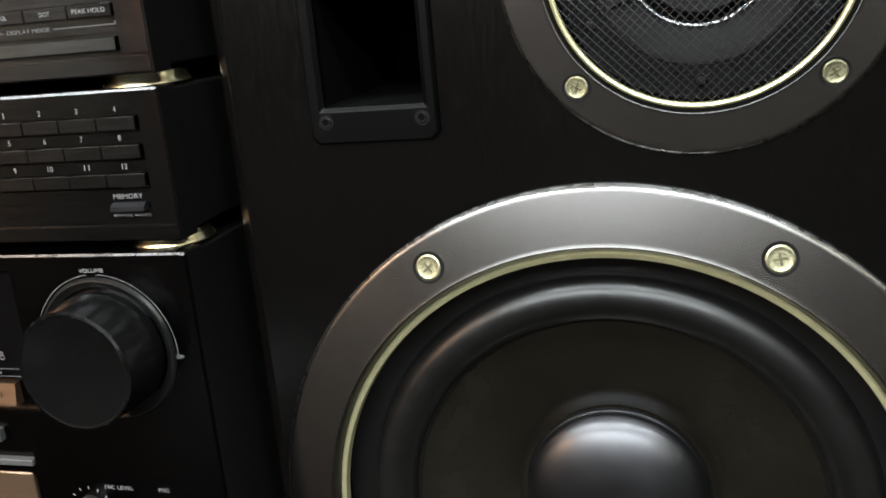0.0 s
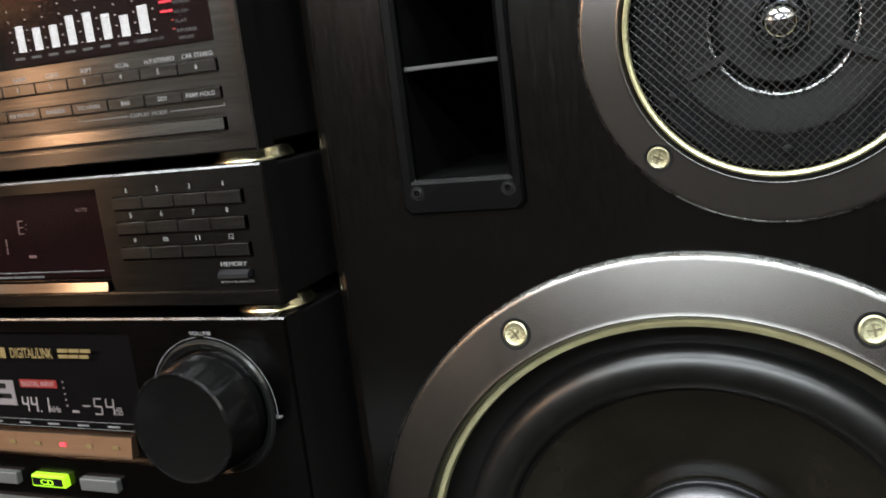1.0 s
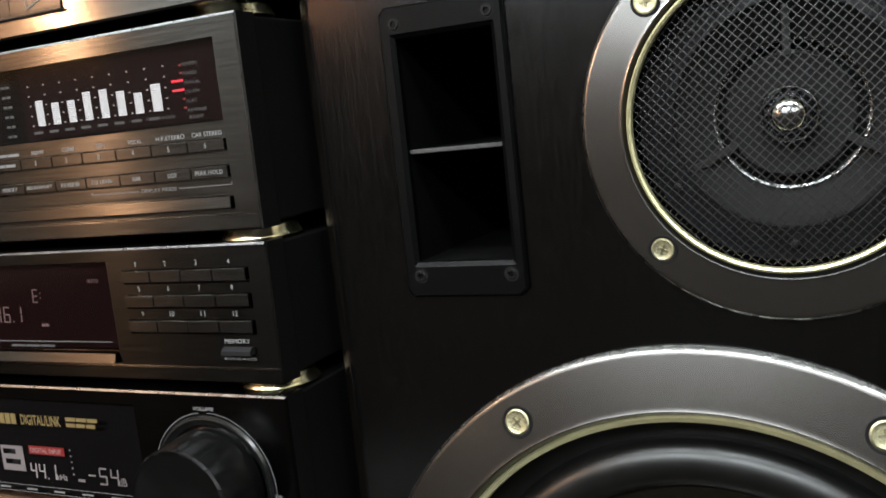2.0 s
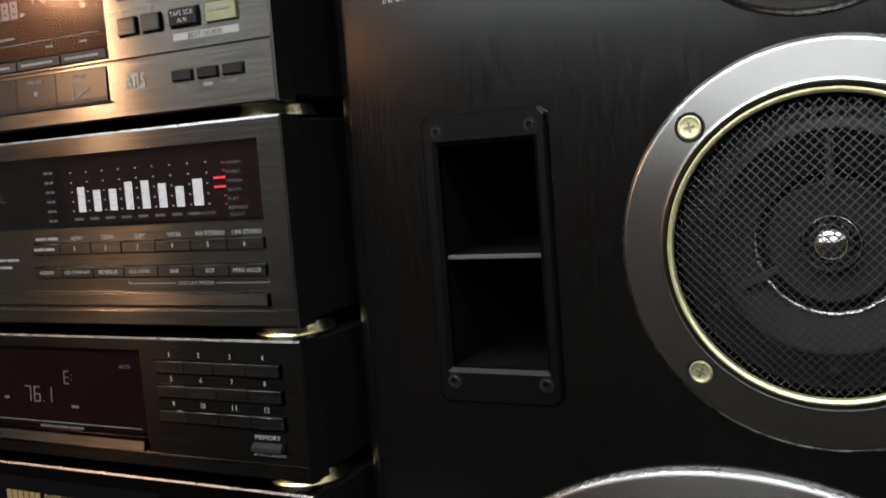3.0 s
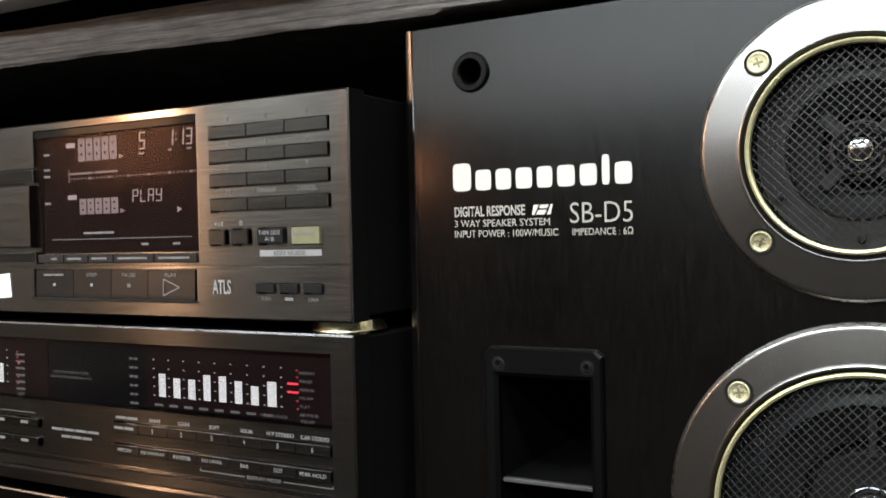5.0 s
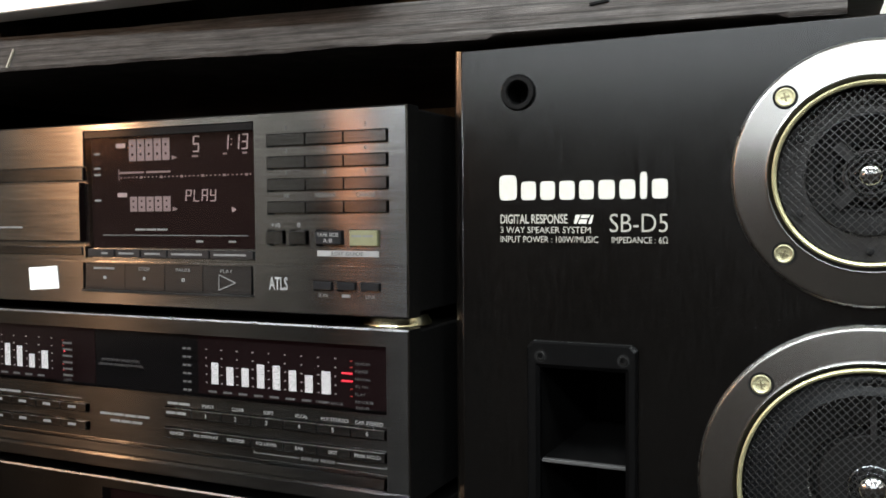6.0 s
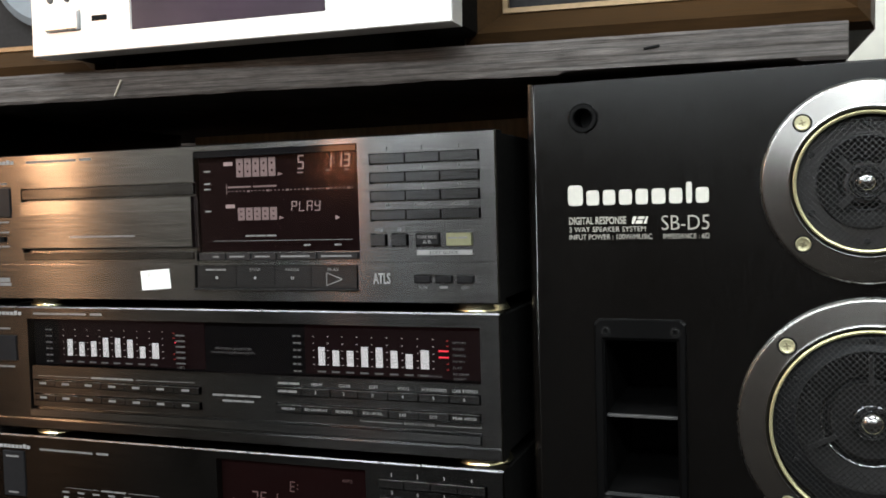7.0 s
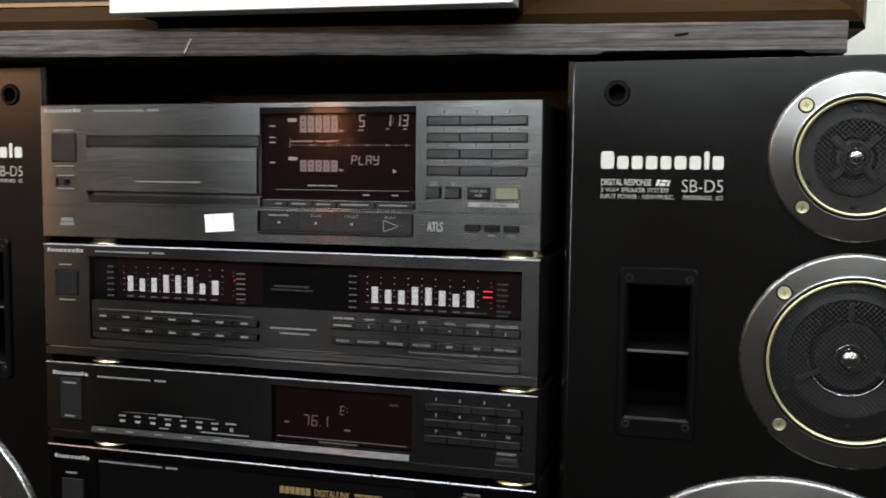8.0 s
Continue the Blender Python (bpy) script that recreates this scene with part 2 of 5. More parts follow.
def smoked(name, tint, sheen=(1, 1, 1), rough=0.10):
    """Clear smoked pane: gloss by Fresnel over a straight-through tint."""
    m, nt, b = nodes_of(name)
    n = nt.nodes
    n.remove(b)
    out = [k for k in n if k.type == "OUTPUT_MATERIAL"][0]
    clear, gloss, mix, fr = n.new("ShaderNodeBsdfTransparent"), n.new("ShaderNodeBsdfGlossy"), n.new("ShaderNodeMixShader"), n.new("ShaderNodeFresnel")
    clear.inputs["Color"].default_value = (*tint, 1)
    gloss.inputs["Roughness"].default_value = rough
    gloss.inputs["Color"].default_value = (*sheen, 1)
    fr.inputs["IOR"].default_value = 1.38
    link(nt, fr.outputs[0], mix.inputs[0])
    link(nt, clear.outputs[0], mix.inputs[1])
    link(nt, gloss.outputs[0], mix.inputs[2])
    link(nt, mix.outputs[0], out.inputs["Surface"])
    return m


def plywood(name):
    """Weathered ply edge: fine lengthwise fibres, broken dark joints between plies, pale scuffs."""
    m, nt, b = nodes_of(name)
    n = nt.nodes
    tc = n.new("ShaderNodeTexCoord")

    def streaks(scale, stretch, detail):
        mp, tx = n.new("ShaderNodeMapping"), n.new("ShaderNodeTexNoise")
        mp.inputs["Scale"].default_value = stretch
        tx.inputs["Scale"].default_value, tx.inputs["Detail"].default_value, tx.inputs["Roughness"].default_value = scale, detail, 0.65
        link(nt, tc.outputs["Object"], mp.inputs["Vector"])
        link(nt, mp.outputs["Vector"], tx.inputs["Vector"])
        return tx.outputs["Fac"]

    def ramp(value, stops):
        r = n.new("ShaderNodeValToRGB")
        e = r.color_ramp.elements
        e[0].position, e[1].position = stops[0][0], stops[-1][0]
        e[0].color, e[1].color = (*stops[0][1], 1), (*stops[-1][1], 1)
        for at, c in stops[1:-1]:
            e.new(at).color = (*c, 1)
        link(nt, value, r.inputs[0])
        return r.outputs[0]

    def blend(kind, a, c, f=1.0):
        x = n.new("ShaderNodeMixRGB")
        x.blend_type = kind
        x.inputs[0].default_value = f
        link(nt, a, x.inputs[1])
        link(nt, c, x.inputs[2])
        return x.outputs[0]

    fibre, fine, blotch = streaks(20, (1.2, 6, 60), 8), streaks(30, (5, 8, 110), 6), streaks(26, (1.5, 3, 5), 5)
    wave = n.new("ShaderNodeTexWave")
    wave.bands_direction, wave.wave_profile = "Z", "SIN"
    wave.inputs["Scale"].default_value, wave.inputs["Distortion"].default_value = 62, 2.2
    wave.inputs["Detail"].default_value, wave.inputs["Detail Scale"].default_value = 4, 0.35
    link(nt, tc.outputs["Object"], wave.inputs["Vector"])
    tone = ramp(fibre, [(0.28, (0.036, 0.031, 0.028)), (0.50, (0.082, 0.074, 0.069)), (0.74, (0.165, 0.152, 0.145))])
    tone = blend("MULTIPLY", tone, ramp(fine, [(0.30, (0.45, 0.45, 0.45)), (0.70, (1.5, 1.5, 1.5))]), 0.45)
    tone = blend("MULTIPLY", tone, ramp(wave.outputs["Fac"], [(0.02, (0.28, 0.27, 0.26)), (0.16, (1, 1, 1))]), 0.55)
    tone = blend("MULTIPLY", tone, ramp(blotch, [(0.30, (0.55, 0.55, 0.56)), (0.70, (1.35, 1.33, 1.30))]), 0.8)
    link(nt, tone, b.inputs["Base Color"])
    b.inputs["Roughness"].default_value, b.inputs["Specular IOR Level"].default_value = 0.55, 0.35
    bp = n.new("ShaderNodeBump")
    bp.inputs["Strength"].default_value, bp.inputs["Distance"].default_value = 0.7, 0.001
    link(nt, fibre, bp.inputs["Height"])
    link(nt, bp.outputs[0], b.inputs["Normal"])
    return m


PLY = plywood("weathered_plank")
# the pinkish gloss colour puts reflected warm light into the pane
PANE_RED = smoked("smoked_red_pane", (0.80, 0.66, 0.66), (1.0, 0.84, 0.82), 0.12)
PANE = smoked("smoked_grey_pane", (0.80, 0.74, 0.75))
PANEL_GLOW = glow("ceiling_panel_diffuser", (0.96, 0.98, 1.0), 2.0)


# ---- building helpers ----
def finish(ob_name, bm, material, parent=None, label="", smooth=False):
    me = bpy.data.meshes.new(ob_name)
    if len(bm.faces) > 1:
        bmesh.ops.recalc_face_normals(bm, faces=bm.faces)
    bm.to_mesh(me)
    bm.free()
    if smooth:
        me.shade_smooth()
        me.set_sharp_from_angle(angle=radians(40))
    me.materials.append(material)
    ob = new(ob_name, me)
    ob.parent = parent
    if label:
        ob["label"] = label
    return ob


def part(name, bm, material, parent, label="", smooth=False):
    return finish(name, bm, material, parent, label, smooth)


def thing(name, label, category, group="", kind="", at=(0, 0, 0)):
    ob = new(name)
    ob.empty_display_size = 0.05
    ob.location = at
    return tagged(ob, label, category, group, kind)


def box(x0, x1, y0, y1, z0, z1, bevel=0.0, segs=1, bm=None):
    own = bm is None
    b = bmesh.new()
    v = [b.verts.new(p) for p in ((x0, y0, z0), (x1, y0, z0), (x1, y1, z0), (x0, y1, z0), (x0, y0, z1), (x1, y0, z1), (x1, y1, z1), (x0, y1, z1))]
    for f in ((0, 3, 2, 1), (4, 5, 6, 7), (0, 1, 5, 4), (1, 2, 6, 5), (2, 3, 7, 6), (3, 0, 4, 7)):
        b.faces.new([v[i] for i in f])
    if bevel:
        bmesh.ops.bevel(b, geom=list(b.edges), offset=bevel, segments=segs, affect="EDGES", profile=0.6)
    if own:
        return b
    me = bpy.data.meshes.new("tmp")
    b.to_mesh(me)
    b.free()
    bm.from_mesh(me)
    bpy.data.meshes.remove(me)
    return bm


def pane(x0, x1, z0, z1, y=0.0004):
    """The front and rim of a clear pane; its back lies against the display."""
    b = bmesh.new()
    f = [b.verts.new(p) for p in ((x0, y, z0), (x1, y, z0), (x1, y, z1), (x0, y, z1))]
    b.faces.new(f)
    return b


def sink(window, eye, depth):
    """Sets the lit signs of a display back behind its pane, along the lines of sight from eye."""
    lit = {LIT_WHITE, LIT_DIM, LIT_PALE, LIT_FAINT, LIT_RED, LIT_RED_DIM}
    for ob in window.children:
        if ob.data.materials[0] in lit or ob.name.startswith(("level_mark", "block_mark")):
            co = np.array([v.co[:] for v in ob.data.vertices])
            cx, cz = co[:, 0].mean(), co[:, 2].mean()
            ex, ey, ez = eye if cx > 0.21 or len(eye) == 3 and eye[1] > -0.6 and depth < 0.0045 else (0.54, -0.68, 0.717)
            k = depth / -ey
            ob.location = ((cx - ex) * k, depth, (cz - ez) * k)


def prism(outline, x0, x1):
    """A bar along x from a list of (y, z) corners."""
    b = bmesh.new()
    ends = [[b.verts.new((x, y, z)) for y, z in outline] for x in (x0, x1)]
    n = len(outline)
    for i in range(n):
        b.faces.new((ends[0][i], ends[0][(i + 1) % n], ends[1][(i + 1) % n], ends[1][i]))
    b.faces.new(ends[0])
    b.faces.new(list(reversed(ends[1])))
    return b


def lathe(profile, cx, cz, y0, segs=72, closed=False, bm=None):
    """Turns (radius, height towards the viewer) pairs about an axis along y through (cx, cz); y0 is height 0."""
    b = bm if bm is not None else bmesh.new()
    rings = []
    for r, hgt in profile:
        if r < 1e-6:
            rings.append([b.verts.new((cx, y0 - hgt, cz))])
        else:
            rings.append([b.verts.new((cx + r * math.cos(2 * math.pi * i / segs), y0 - hgt, cz + r * math.sin(2 * math.pi * i / segs))) for i in range(segs)])
    pairs = list(zip(rings, rings[1:])) + ([(rings[-1], rings[0])] if closed else [])
    for a, c in pairs:
        for i in range(segs):
            j = (i + 1) % segs
            if len(a) == 1 and len(c) == 1:
                continue
            if len(a) == 1:
                b.faces.new((a[0], c[i], c[j]))
            elif len(c) == 1:
                b.faces.new((a[i], c[0], a[j]))
            else:
                b.faces.new((a[i], c[i], c[j], a[j]))
    return b


def relief_panel(x0, x1, z0, z1, thick, cells, chamfer=0.0008, y=0.0):
    """A front plate whose rectangles (x0, x1, z0, z1, out) stand out or lie back by real steps; chamfered round the rim."""
    c = chamfer
    xs = sorted({x0 + c, x1 - c, *[min(max(v, x0 + c), x1 - c) for q in cells for v in q[:2]]})
    zs = sorted({z0 + c, z1 - c, *[min(max(v, z0 + c), z1 - c) for q in cells for v in q[2:4]]})
    b = bmesh.new()

    def out(i, j):
        if not (0 <= i < len(xs) - 1 and 0 <= j < len(zs) - 1):
            return 0.0
        mx, mz, o = (xs[i] + xs[i + 1]) / 2, (zs[j] + zs[j + 1]) / 2, 0.0
        for q in cells:
            if q[0] < mx < q[1] and q[2] < mz < q[3]:
                o = q[4]
        return o

    def quad(*pts):
        b.faces.new([b.verts.new(p) for p in pts])

    for i in range(len(xs) - 1):
        for j in range(len(zs) - 1):
            o = out(i, j)
            a, d, e, f = xs[i], xs[i + 1], zs[j], zs[j + 1]
            quad((a, y - o, e), (d, y - o, e), (d, y - o, f), (a, y - o, f))
            for (k, l, p, q2) in ((i + 1, j, (d, e), (d, f)), (i, j + 1, (a, f), (d, f))):
                o2 = out(k, l)
                if abs(o2 - o) > 1e-7:
                    quad((p[0], y - o, p[1]), (p[0], y - o2, p[1]), (q2[0], y - o2, q2[1]), (q2[0], y - o, q2[1]))
            if i == 0 and o:
                quad((a, y, e), (a, y - o, e), (a, y - o, f), (a, y, f))
            if j == 0 and o:
                quad((a, y, e), (d, y, e), (d, y - o, e), (a, y - o, e))
    rim = [[(x0 + c, y, z0 + c), (x1 - c, y, z0 + c), (x1 - c, y, z1 - c), (x0 + c, y, z1 - c)],
           [(x0, y + c, z0), (x1, y + c, z0), (x1, y + c, z1), (x0, y + c, z1)],
           [(x0, y + thick, z0), (x1, y + thick, z0), (x1, y + thick, z1), (x0, y + thick, z1)]]
    for lo, hi in zip(rim, rim[1:]):
        for i in range(4):
            j = (i + 1) % 4
            quad(lo[i], lo[j], hi[j], hi[i])
    quad(*rim[2])
    bmesh.ops.remove_doubles(b, verts=b.verts, dist=1e-6)
    return b


FONT_CACHE = {}


def text_mesh(body, bold=0.0):
    if (body, bold) not in FONT_CACHE:
        cu = bpy.data.curves.new("letters", "FONT")
        cu.body, cu.resolution_u, cu.offset = body, 3, bold
        ob = bpy.data.objects.new("letters", cu)
        scene.collection.objects.link(ob)
        me = bpy.data.meshes.new_from_object(ob.evaluated_get(bpy.context.evaluated_depsgraph_get()))
        bpy.data.objects.remove(ob)
        bpy.data.curves.remove(cu)
        co = np.array([v.co[:] for v in me.vertices])
        FONT_CACHE[(body, bold)] = (me, co.min(0), co.max(0))
    return FONT_CACHE[(body, bold)]


def lettering(body, x0, x1, z0, z1, parent, material=None, y=-0.0003, bold=0.0, name="lettering"):
    """Raised print that fills the rectangle x0..x1, z0..z1 on a front at y."""
    src, lo, hi = text_mesh(body, bold)
    b = bmesh.new()
    b.from_mesh(src)
    sx, sz = (x1 - x0) / (hi[0] - lo[0]), (z1 - z0) / (hi[1] - lo[1])
    for v in b.verts:
        v.co = ((v.co.x - lo[0]) * sx + x0, y, (v.co.y - lo[1]) * sz + z0)
    return part(name, b, material or LETTER, parent)


def bars(rects, parent, material, y=-0.0003, name="print_bar", label="", stuff=False):
    """Flat print: rectangles (x0, x1, z0, z1) a fifth of a millimetre thick, a part each; stuff: all in one."""
    made = bmesh.new() if stuff else None
    for x0, x1, z0, z1 in rects:
        b = box(x0, x1, y, y + 0.0002, z0, z1, bm=made)
        if not stuff:
            part(name, b, material, parent, label)
    if stuff:
        part(name, made, material, parent, label)["kind"] = "stuff"


SEGMENTS = {"0": "abcdef", "1": "bc", "2": "abged", "3": "abgcd", "4": "fgbc", "5": "afgcd", "6": "afgcde", "7": "abc", "8": "abcdefg", "9": "abcdfg",
            "E": "afged", "P": "abfge", "L": "fed", "A": "abcefg", "Y": "fgbcd", "-": "g", " ": ""}


def seven(body, x0, z0, w, h, gap, parent, material, y=-0.0008, lean=0.08, name="digit"):
    """Seven-segment characters; a colon and a full stop take a third of a place."""
    x = x0
    t = h * 0.085
    for ch in body:
        b = bmesh.new()
        if ch in ":.":
            for zz in ((0.3, 0.65) if ch == ":" else (0.02,)):
                box(x, x + t, y, y + 0.0002, z0 + h * zz, z0 + h * zz + t, bm=b)
            step = w * 0.4
        else:
            for s in SEGMENTS[ch]:
                g = t * 0.35
                rect = {"a": (g, w - g, h - t, h), "d": (g, w - g, 0, t), "g": (g, w - g, h / 2 - t / 2, h / 2 + t / 2),
                        "f": (0, t, h / 2 + g, h - g), "b": (w - t, w, h / 2 + g, h - g), "e": (0, t, g, h / 2 - g), "c": (w - t, w, g, h / 2 - g)}[s]
                box(x + rect[0], x + rect[1], y, y + 0.0002, z0 + rect[2], z0 + rect[3], bm=b)
            step = w + gap
        for v in b.verts:
            v.co.x += (v.co.z - z0) * lean
        if b.verts:
            part(name, b, material, parent)
        else:
            b.free()
        x += step


def key(x0, x1, z0, z1, parent, out=0.0025, material=None, name="key", bevel=0.0003, label=""):
    return part(name, box(x0, x1, -out, 0.004, z0, z1, bevel), material or KEY_METAL, parent, label)


def wedge_key(x0, x1, z0, z1, parent, out=0.004, material=None, name="key"):
    """A key whose face slopes out towards its lower edge."""
    return part(name, prism([(0.004, z0), (-out, z0), (-out, z0 + 0.002), (-0.0006, z1), (0.004, z1)], x0, x1), material or KEY_METAL, parent)


# ---- the room ----
def wall(name, x0, x1, y0, y1, z0, z1, material, label, category="wall"):
    return tagged(finish(name, box(x0, x1, y0, y1, z0, z1), material), label, category, kind="structure")


wall("floor", -3.2, 3.2, -5.3, 0.95, -0.1, 0.0, FLOOR, "brown tiled floor of the room", "floor")
wall("ceiling", -3.2, 3.2, -5.3, 0.95, 2.6, 2.7, CEILING, "white painted flat ceiling", "ceiling")
wall("wall_north", -3.2, 3.2, 0.85, 0.95, 0.0, 2.6, WALL, "cream painted wall behind the shelf")
wall("wall_south", -3.2, 3.2, -5.3, -5.2, 0.0, 2.6, WALL_WHITE, "grey painted wall opposite the shelf")
# unseen lower bands are added to shape reflections: dark behind and right, browner left
wall("wainscot", -3.1, 3.1, -5.2, -5.16, 0.0, 1.5, DARK_BAND, "added dark brown band on the lower wall, for dark reflections", "panelling")
wall("wall_west", -3.2, -3.1, -5.2, 0.85, 0.0, 2.6, WALL_SIDE, "beige painted side wall")
wall("wainscot", -3.1, -3.06, -5.16, 0.85, 0.0, 1.5, BROWN_BAND, "added mid brown band on the lower side wall, for lighter reflections", "panelling")
wall("wainscot", 3.06, 3.1, -5.16, 0.85, 0.0, 1.5, DARK_BAND, "added dark brown band on the lower side wall, for dark reflections", "panelling")
wall("wall_east", 3.1, 3.2, -5.2, 0.85, 0.0, 2.6, WALL_SIDE, "beige painted side wall")

# low bench, riser and back boards
BENCH_Z = 0.155
bench = thing("bench", "low black painted wooden bench under the speakers", "bench")
part("bench_top", box(-0.55, 0.95, -0.02, 0.50, BENCH_Z - 0.03, BENCH_Z, 0.003), BLACKWOOD, bench)
for lx in (-0.5, 0.86):
    part("bench_leg", box(lx, lx + 0.05, 0.05, 0.45, 0.0, BENCH_Z - 0.03, 0.002), BLACKWOOD, bench)
riser = tagged(finish("riser_box", box(-0.005, 0.428, 0.02, 0.30, BENCH_Z, 0.3125, 0.002), BLACKWOOD), "black wooden riser box under the hi-fi stack", "box")
back_board = tagged(finish("back_board", box(-0.013, 0.43, 0.31, 0.325, BENCH_Z, 0.8105, 0.001), BOARD), "dark olive brown board behind the hi-fi stack", "board", kind="structure")
back_panel = tagged(finish("back_panel", box(-0.6, 1.0, 0.52, 0.535, 0.0, 0.83, 0.001), surface("brown_black_panel", (0.045, 0.033, 0.025), 0.7, 0.0, 0.4, 30, (1, 10, 10), 0.1)), "brown-black painted panel closing the rack's back", "panel", kind="structure")


# ---- loudspeakers ----
def circle(b, cx, cz, r, y, segs=64):
    vs = [b.verts.new((cx + r * math.cos(2 * math.pi * i / segs), y, cz + r * math.sin(2 * math.pi * i / segs))) for i in range(segs)]
    return vs


def rect_loop(b, x0, x1, z0, z1, y):
    return [b.verts.new(p) for p in ((x0, y, z0), (x1, y, z0), (x1, y, z1), (x0, y, z1))]


def ring_edges(b, vs):
    return [b.edges.new((vs[i], vs[(i + 1) % len(vs)])) for i in range(len(vs))]


def strip(b, a, c):
    for i in range(len(a)):
        j = (i + 1) % len(a)
        b.faces.new((a[i], a[j], c[j], c[i]))


def pierced_board(x0, x1, z0, z1, y, thick, holes, rim=0.006, sag=0.0036):
    """A board with round (cx, cz, r) and square (x0, x1, z0, z1) holes through it and a softened rim."""
    b = bmesh.new()
    inner = rect_loop(b, x0 + rim, x1 - rim, z0 + rim * 0.2, z1 - rim * 0.2, y)
    curve = []
    # these slopes are set so that the rim mirrors the warm lamp
    for d, e in ((0.92, 0.01), (0.84, 0.04), (0.60, 0.11), (0.36, 0.18), (0.28, 0.23), (0.18, 0.34), (0.09, 0.52), (0.03, 0.74), (0.0, 1.0)):
        curve.append(rect_loop(b, x0 + rim * d, x1 - rim * d, z0 + rim * d * 0.2, z1 - rim * d * 0.2, y + sag * e))
    outer = curve[-1]
    back = rect_loop(b, x0, x1, z0, z1, y + thick)
    edges = ring_edges(b, inner)
    for h in holes:
        lo = circle(b, *h, y) if len(h) == 3 else rect_loop(b, *h, y)
        hi = circle(b, *h, y + thick) if len(h) == 3 else rect_loop(b, *h, y + thick)
        edges += ring_edges(b, lo)
        strip(b, lo, hi)
    bmesh.ops.triangle_fill(b, use_beauty=True, edges=edges)
    for p, q in zip([inner] + curve, curve):
        strip(b, p, q)
    strip(b, outer, back)
    return b


def screw(cx, cz, y, r, well, parent, material, turn, lean=(0.0, 0.0)):
    """A screw head with a black ring and darker cross bars that stand for the shade in its well and slot; lean: the
    slope of the surface, as an axis turn about x and z.
    """
    m = Matrix.Translation((cx, y, cz)) @ Matrix.Rotation(lean[0], 4, "X") @ Matrix.Rotation(lean[1], 4, "Z")

    def set_at(b):
        bmesh.ops.transform(b, matrix=m, verts=b.verts)
        return b

    s = part("screw", set_at(lathe([(r, -0.002), (r, 0.0001), (r * 0.95, 0.0004), (r * 0.84, 0.0005), (r * 0.80, 0.00035), (r * 0.46, 0.00035), (r * 0.42, 0.0001), (0, 0.0)], 0, 0, 0, 28)), material, parent, "", True)
    for k in (0, 1):
        q = box(-r * 0.46, r * 0.46, -0.0006, -0.0001, -r * 0.085, r * 0.085)
        bmesh.ops.rotate(q, verts=q.verts, matrix=Matrix.Rotation(turn + k * math.pi / 2, 3, "Y"))
        part("cross_slot", set_at(q), SLOT, s)
    part("screw_well", set_at(lathe([(r * 1.0, 0.0001), (r * 1.04, 0.0003), (well, 0.0005), (well * 1.04, -0.002), (r * 1.0, -0.002)], 0, 0, 0, 28, True)), GAP, s)
    return s


def cap_screw(cx, cz, y, parent):
    """A black socket-head screw: flat black ring for the shade of its well, raised ring and a six-sided hole."""
    s = part("screw", lathe([(0.0024, -0.0012), (0.0024, 0.0004), (0.0021, 0.0007), (0.0015, 0.0007), (0.0013, 0.0004)], cx, cz, y, 24), SCREW_BLACK, parent, "black socket-head screw", True)
    part("socket", lathe([(0.0013, 0.0004), (0.0012, -0.0010), (0, -0.0010)], cx, cz, y, 6), GAP, s)
    part("screw_well", lathe([(0.0024, 0.0001), (0.0034, 0.0001), (0.0035, -0.0008), (0.0024, -0.0008)], cx, cz, y, 28, True), GAP, s)
    return s


def wire_grille(cx, cz, y, radius, dome, pitch, width, parent):
    """Diamond mesh of two crossing sets of thin wires, slightly domed."""
    verts, faces = [], []
    n = int(radius / pitch)
    for s in (1, -1):
        d = Vector((math.cos(radians(45)), math.sin(radians(45)) * s))
        p = Vector((-d.y, d.x))
        for k in range(-n, n + 1):
            off = k * pitch
            half = math.sqrt(max(radius * radius - off * off, 0))
            if half < pitch:
                continue
            steps = 14
            for i in range(steps + 1):
                u = -half + 2 * half * i / steps
                q = p * off + d * u
                hgt = dome * (1 - q.length_squared / radius ** 2) + (0.00018 if s > 0 else 0)
                base = len(verts)
                for side, up in ((-width / 2, 0.0), (0.0, width * 0.10), (width / 2, 0.0)):
                    verts.append((cx + q.x + p.x * side, y - hgt - up, cz + q.y + p.y * side))
                if i:
                    for a in (0, 1):
                        faces.append((base - 3 + a, base - 2 + a, base + 1 + a, base + a))
    me = bpy.data.meshes.new("grille")
    me.from_pydata(verts, [], faces)
    me.materials.append(MESH_WIRE)
    ob = new("grille", me)
    ob.parent = parent
    ob["label"] = "black diamond wire mesh grille"
    return ob


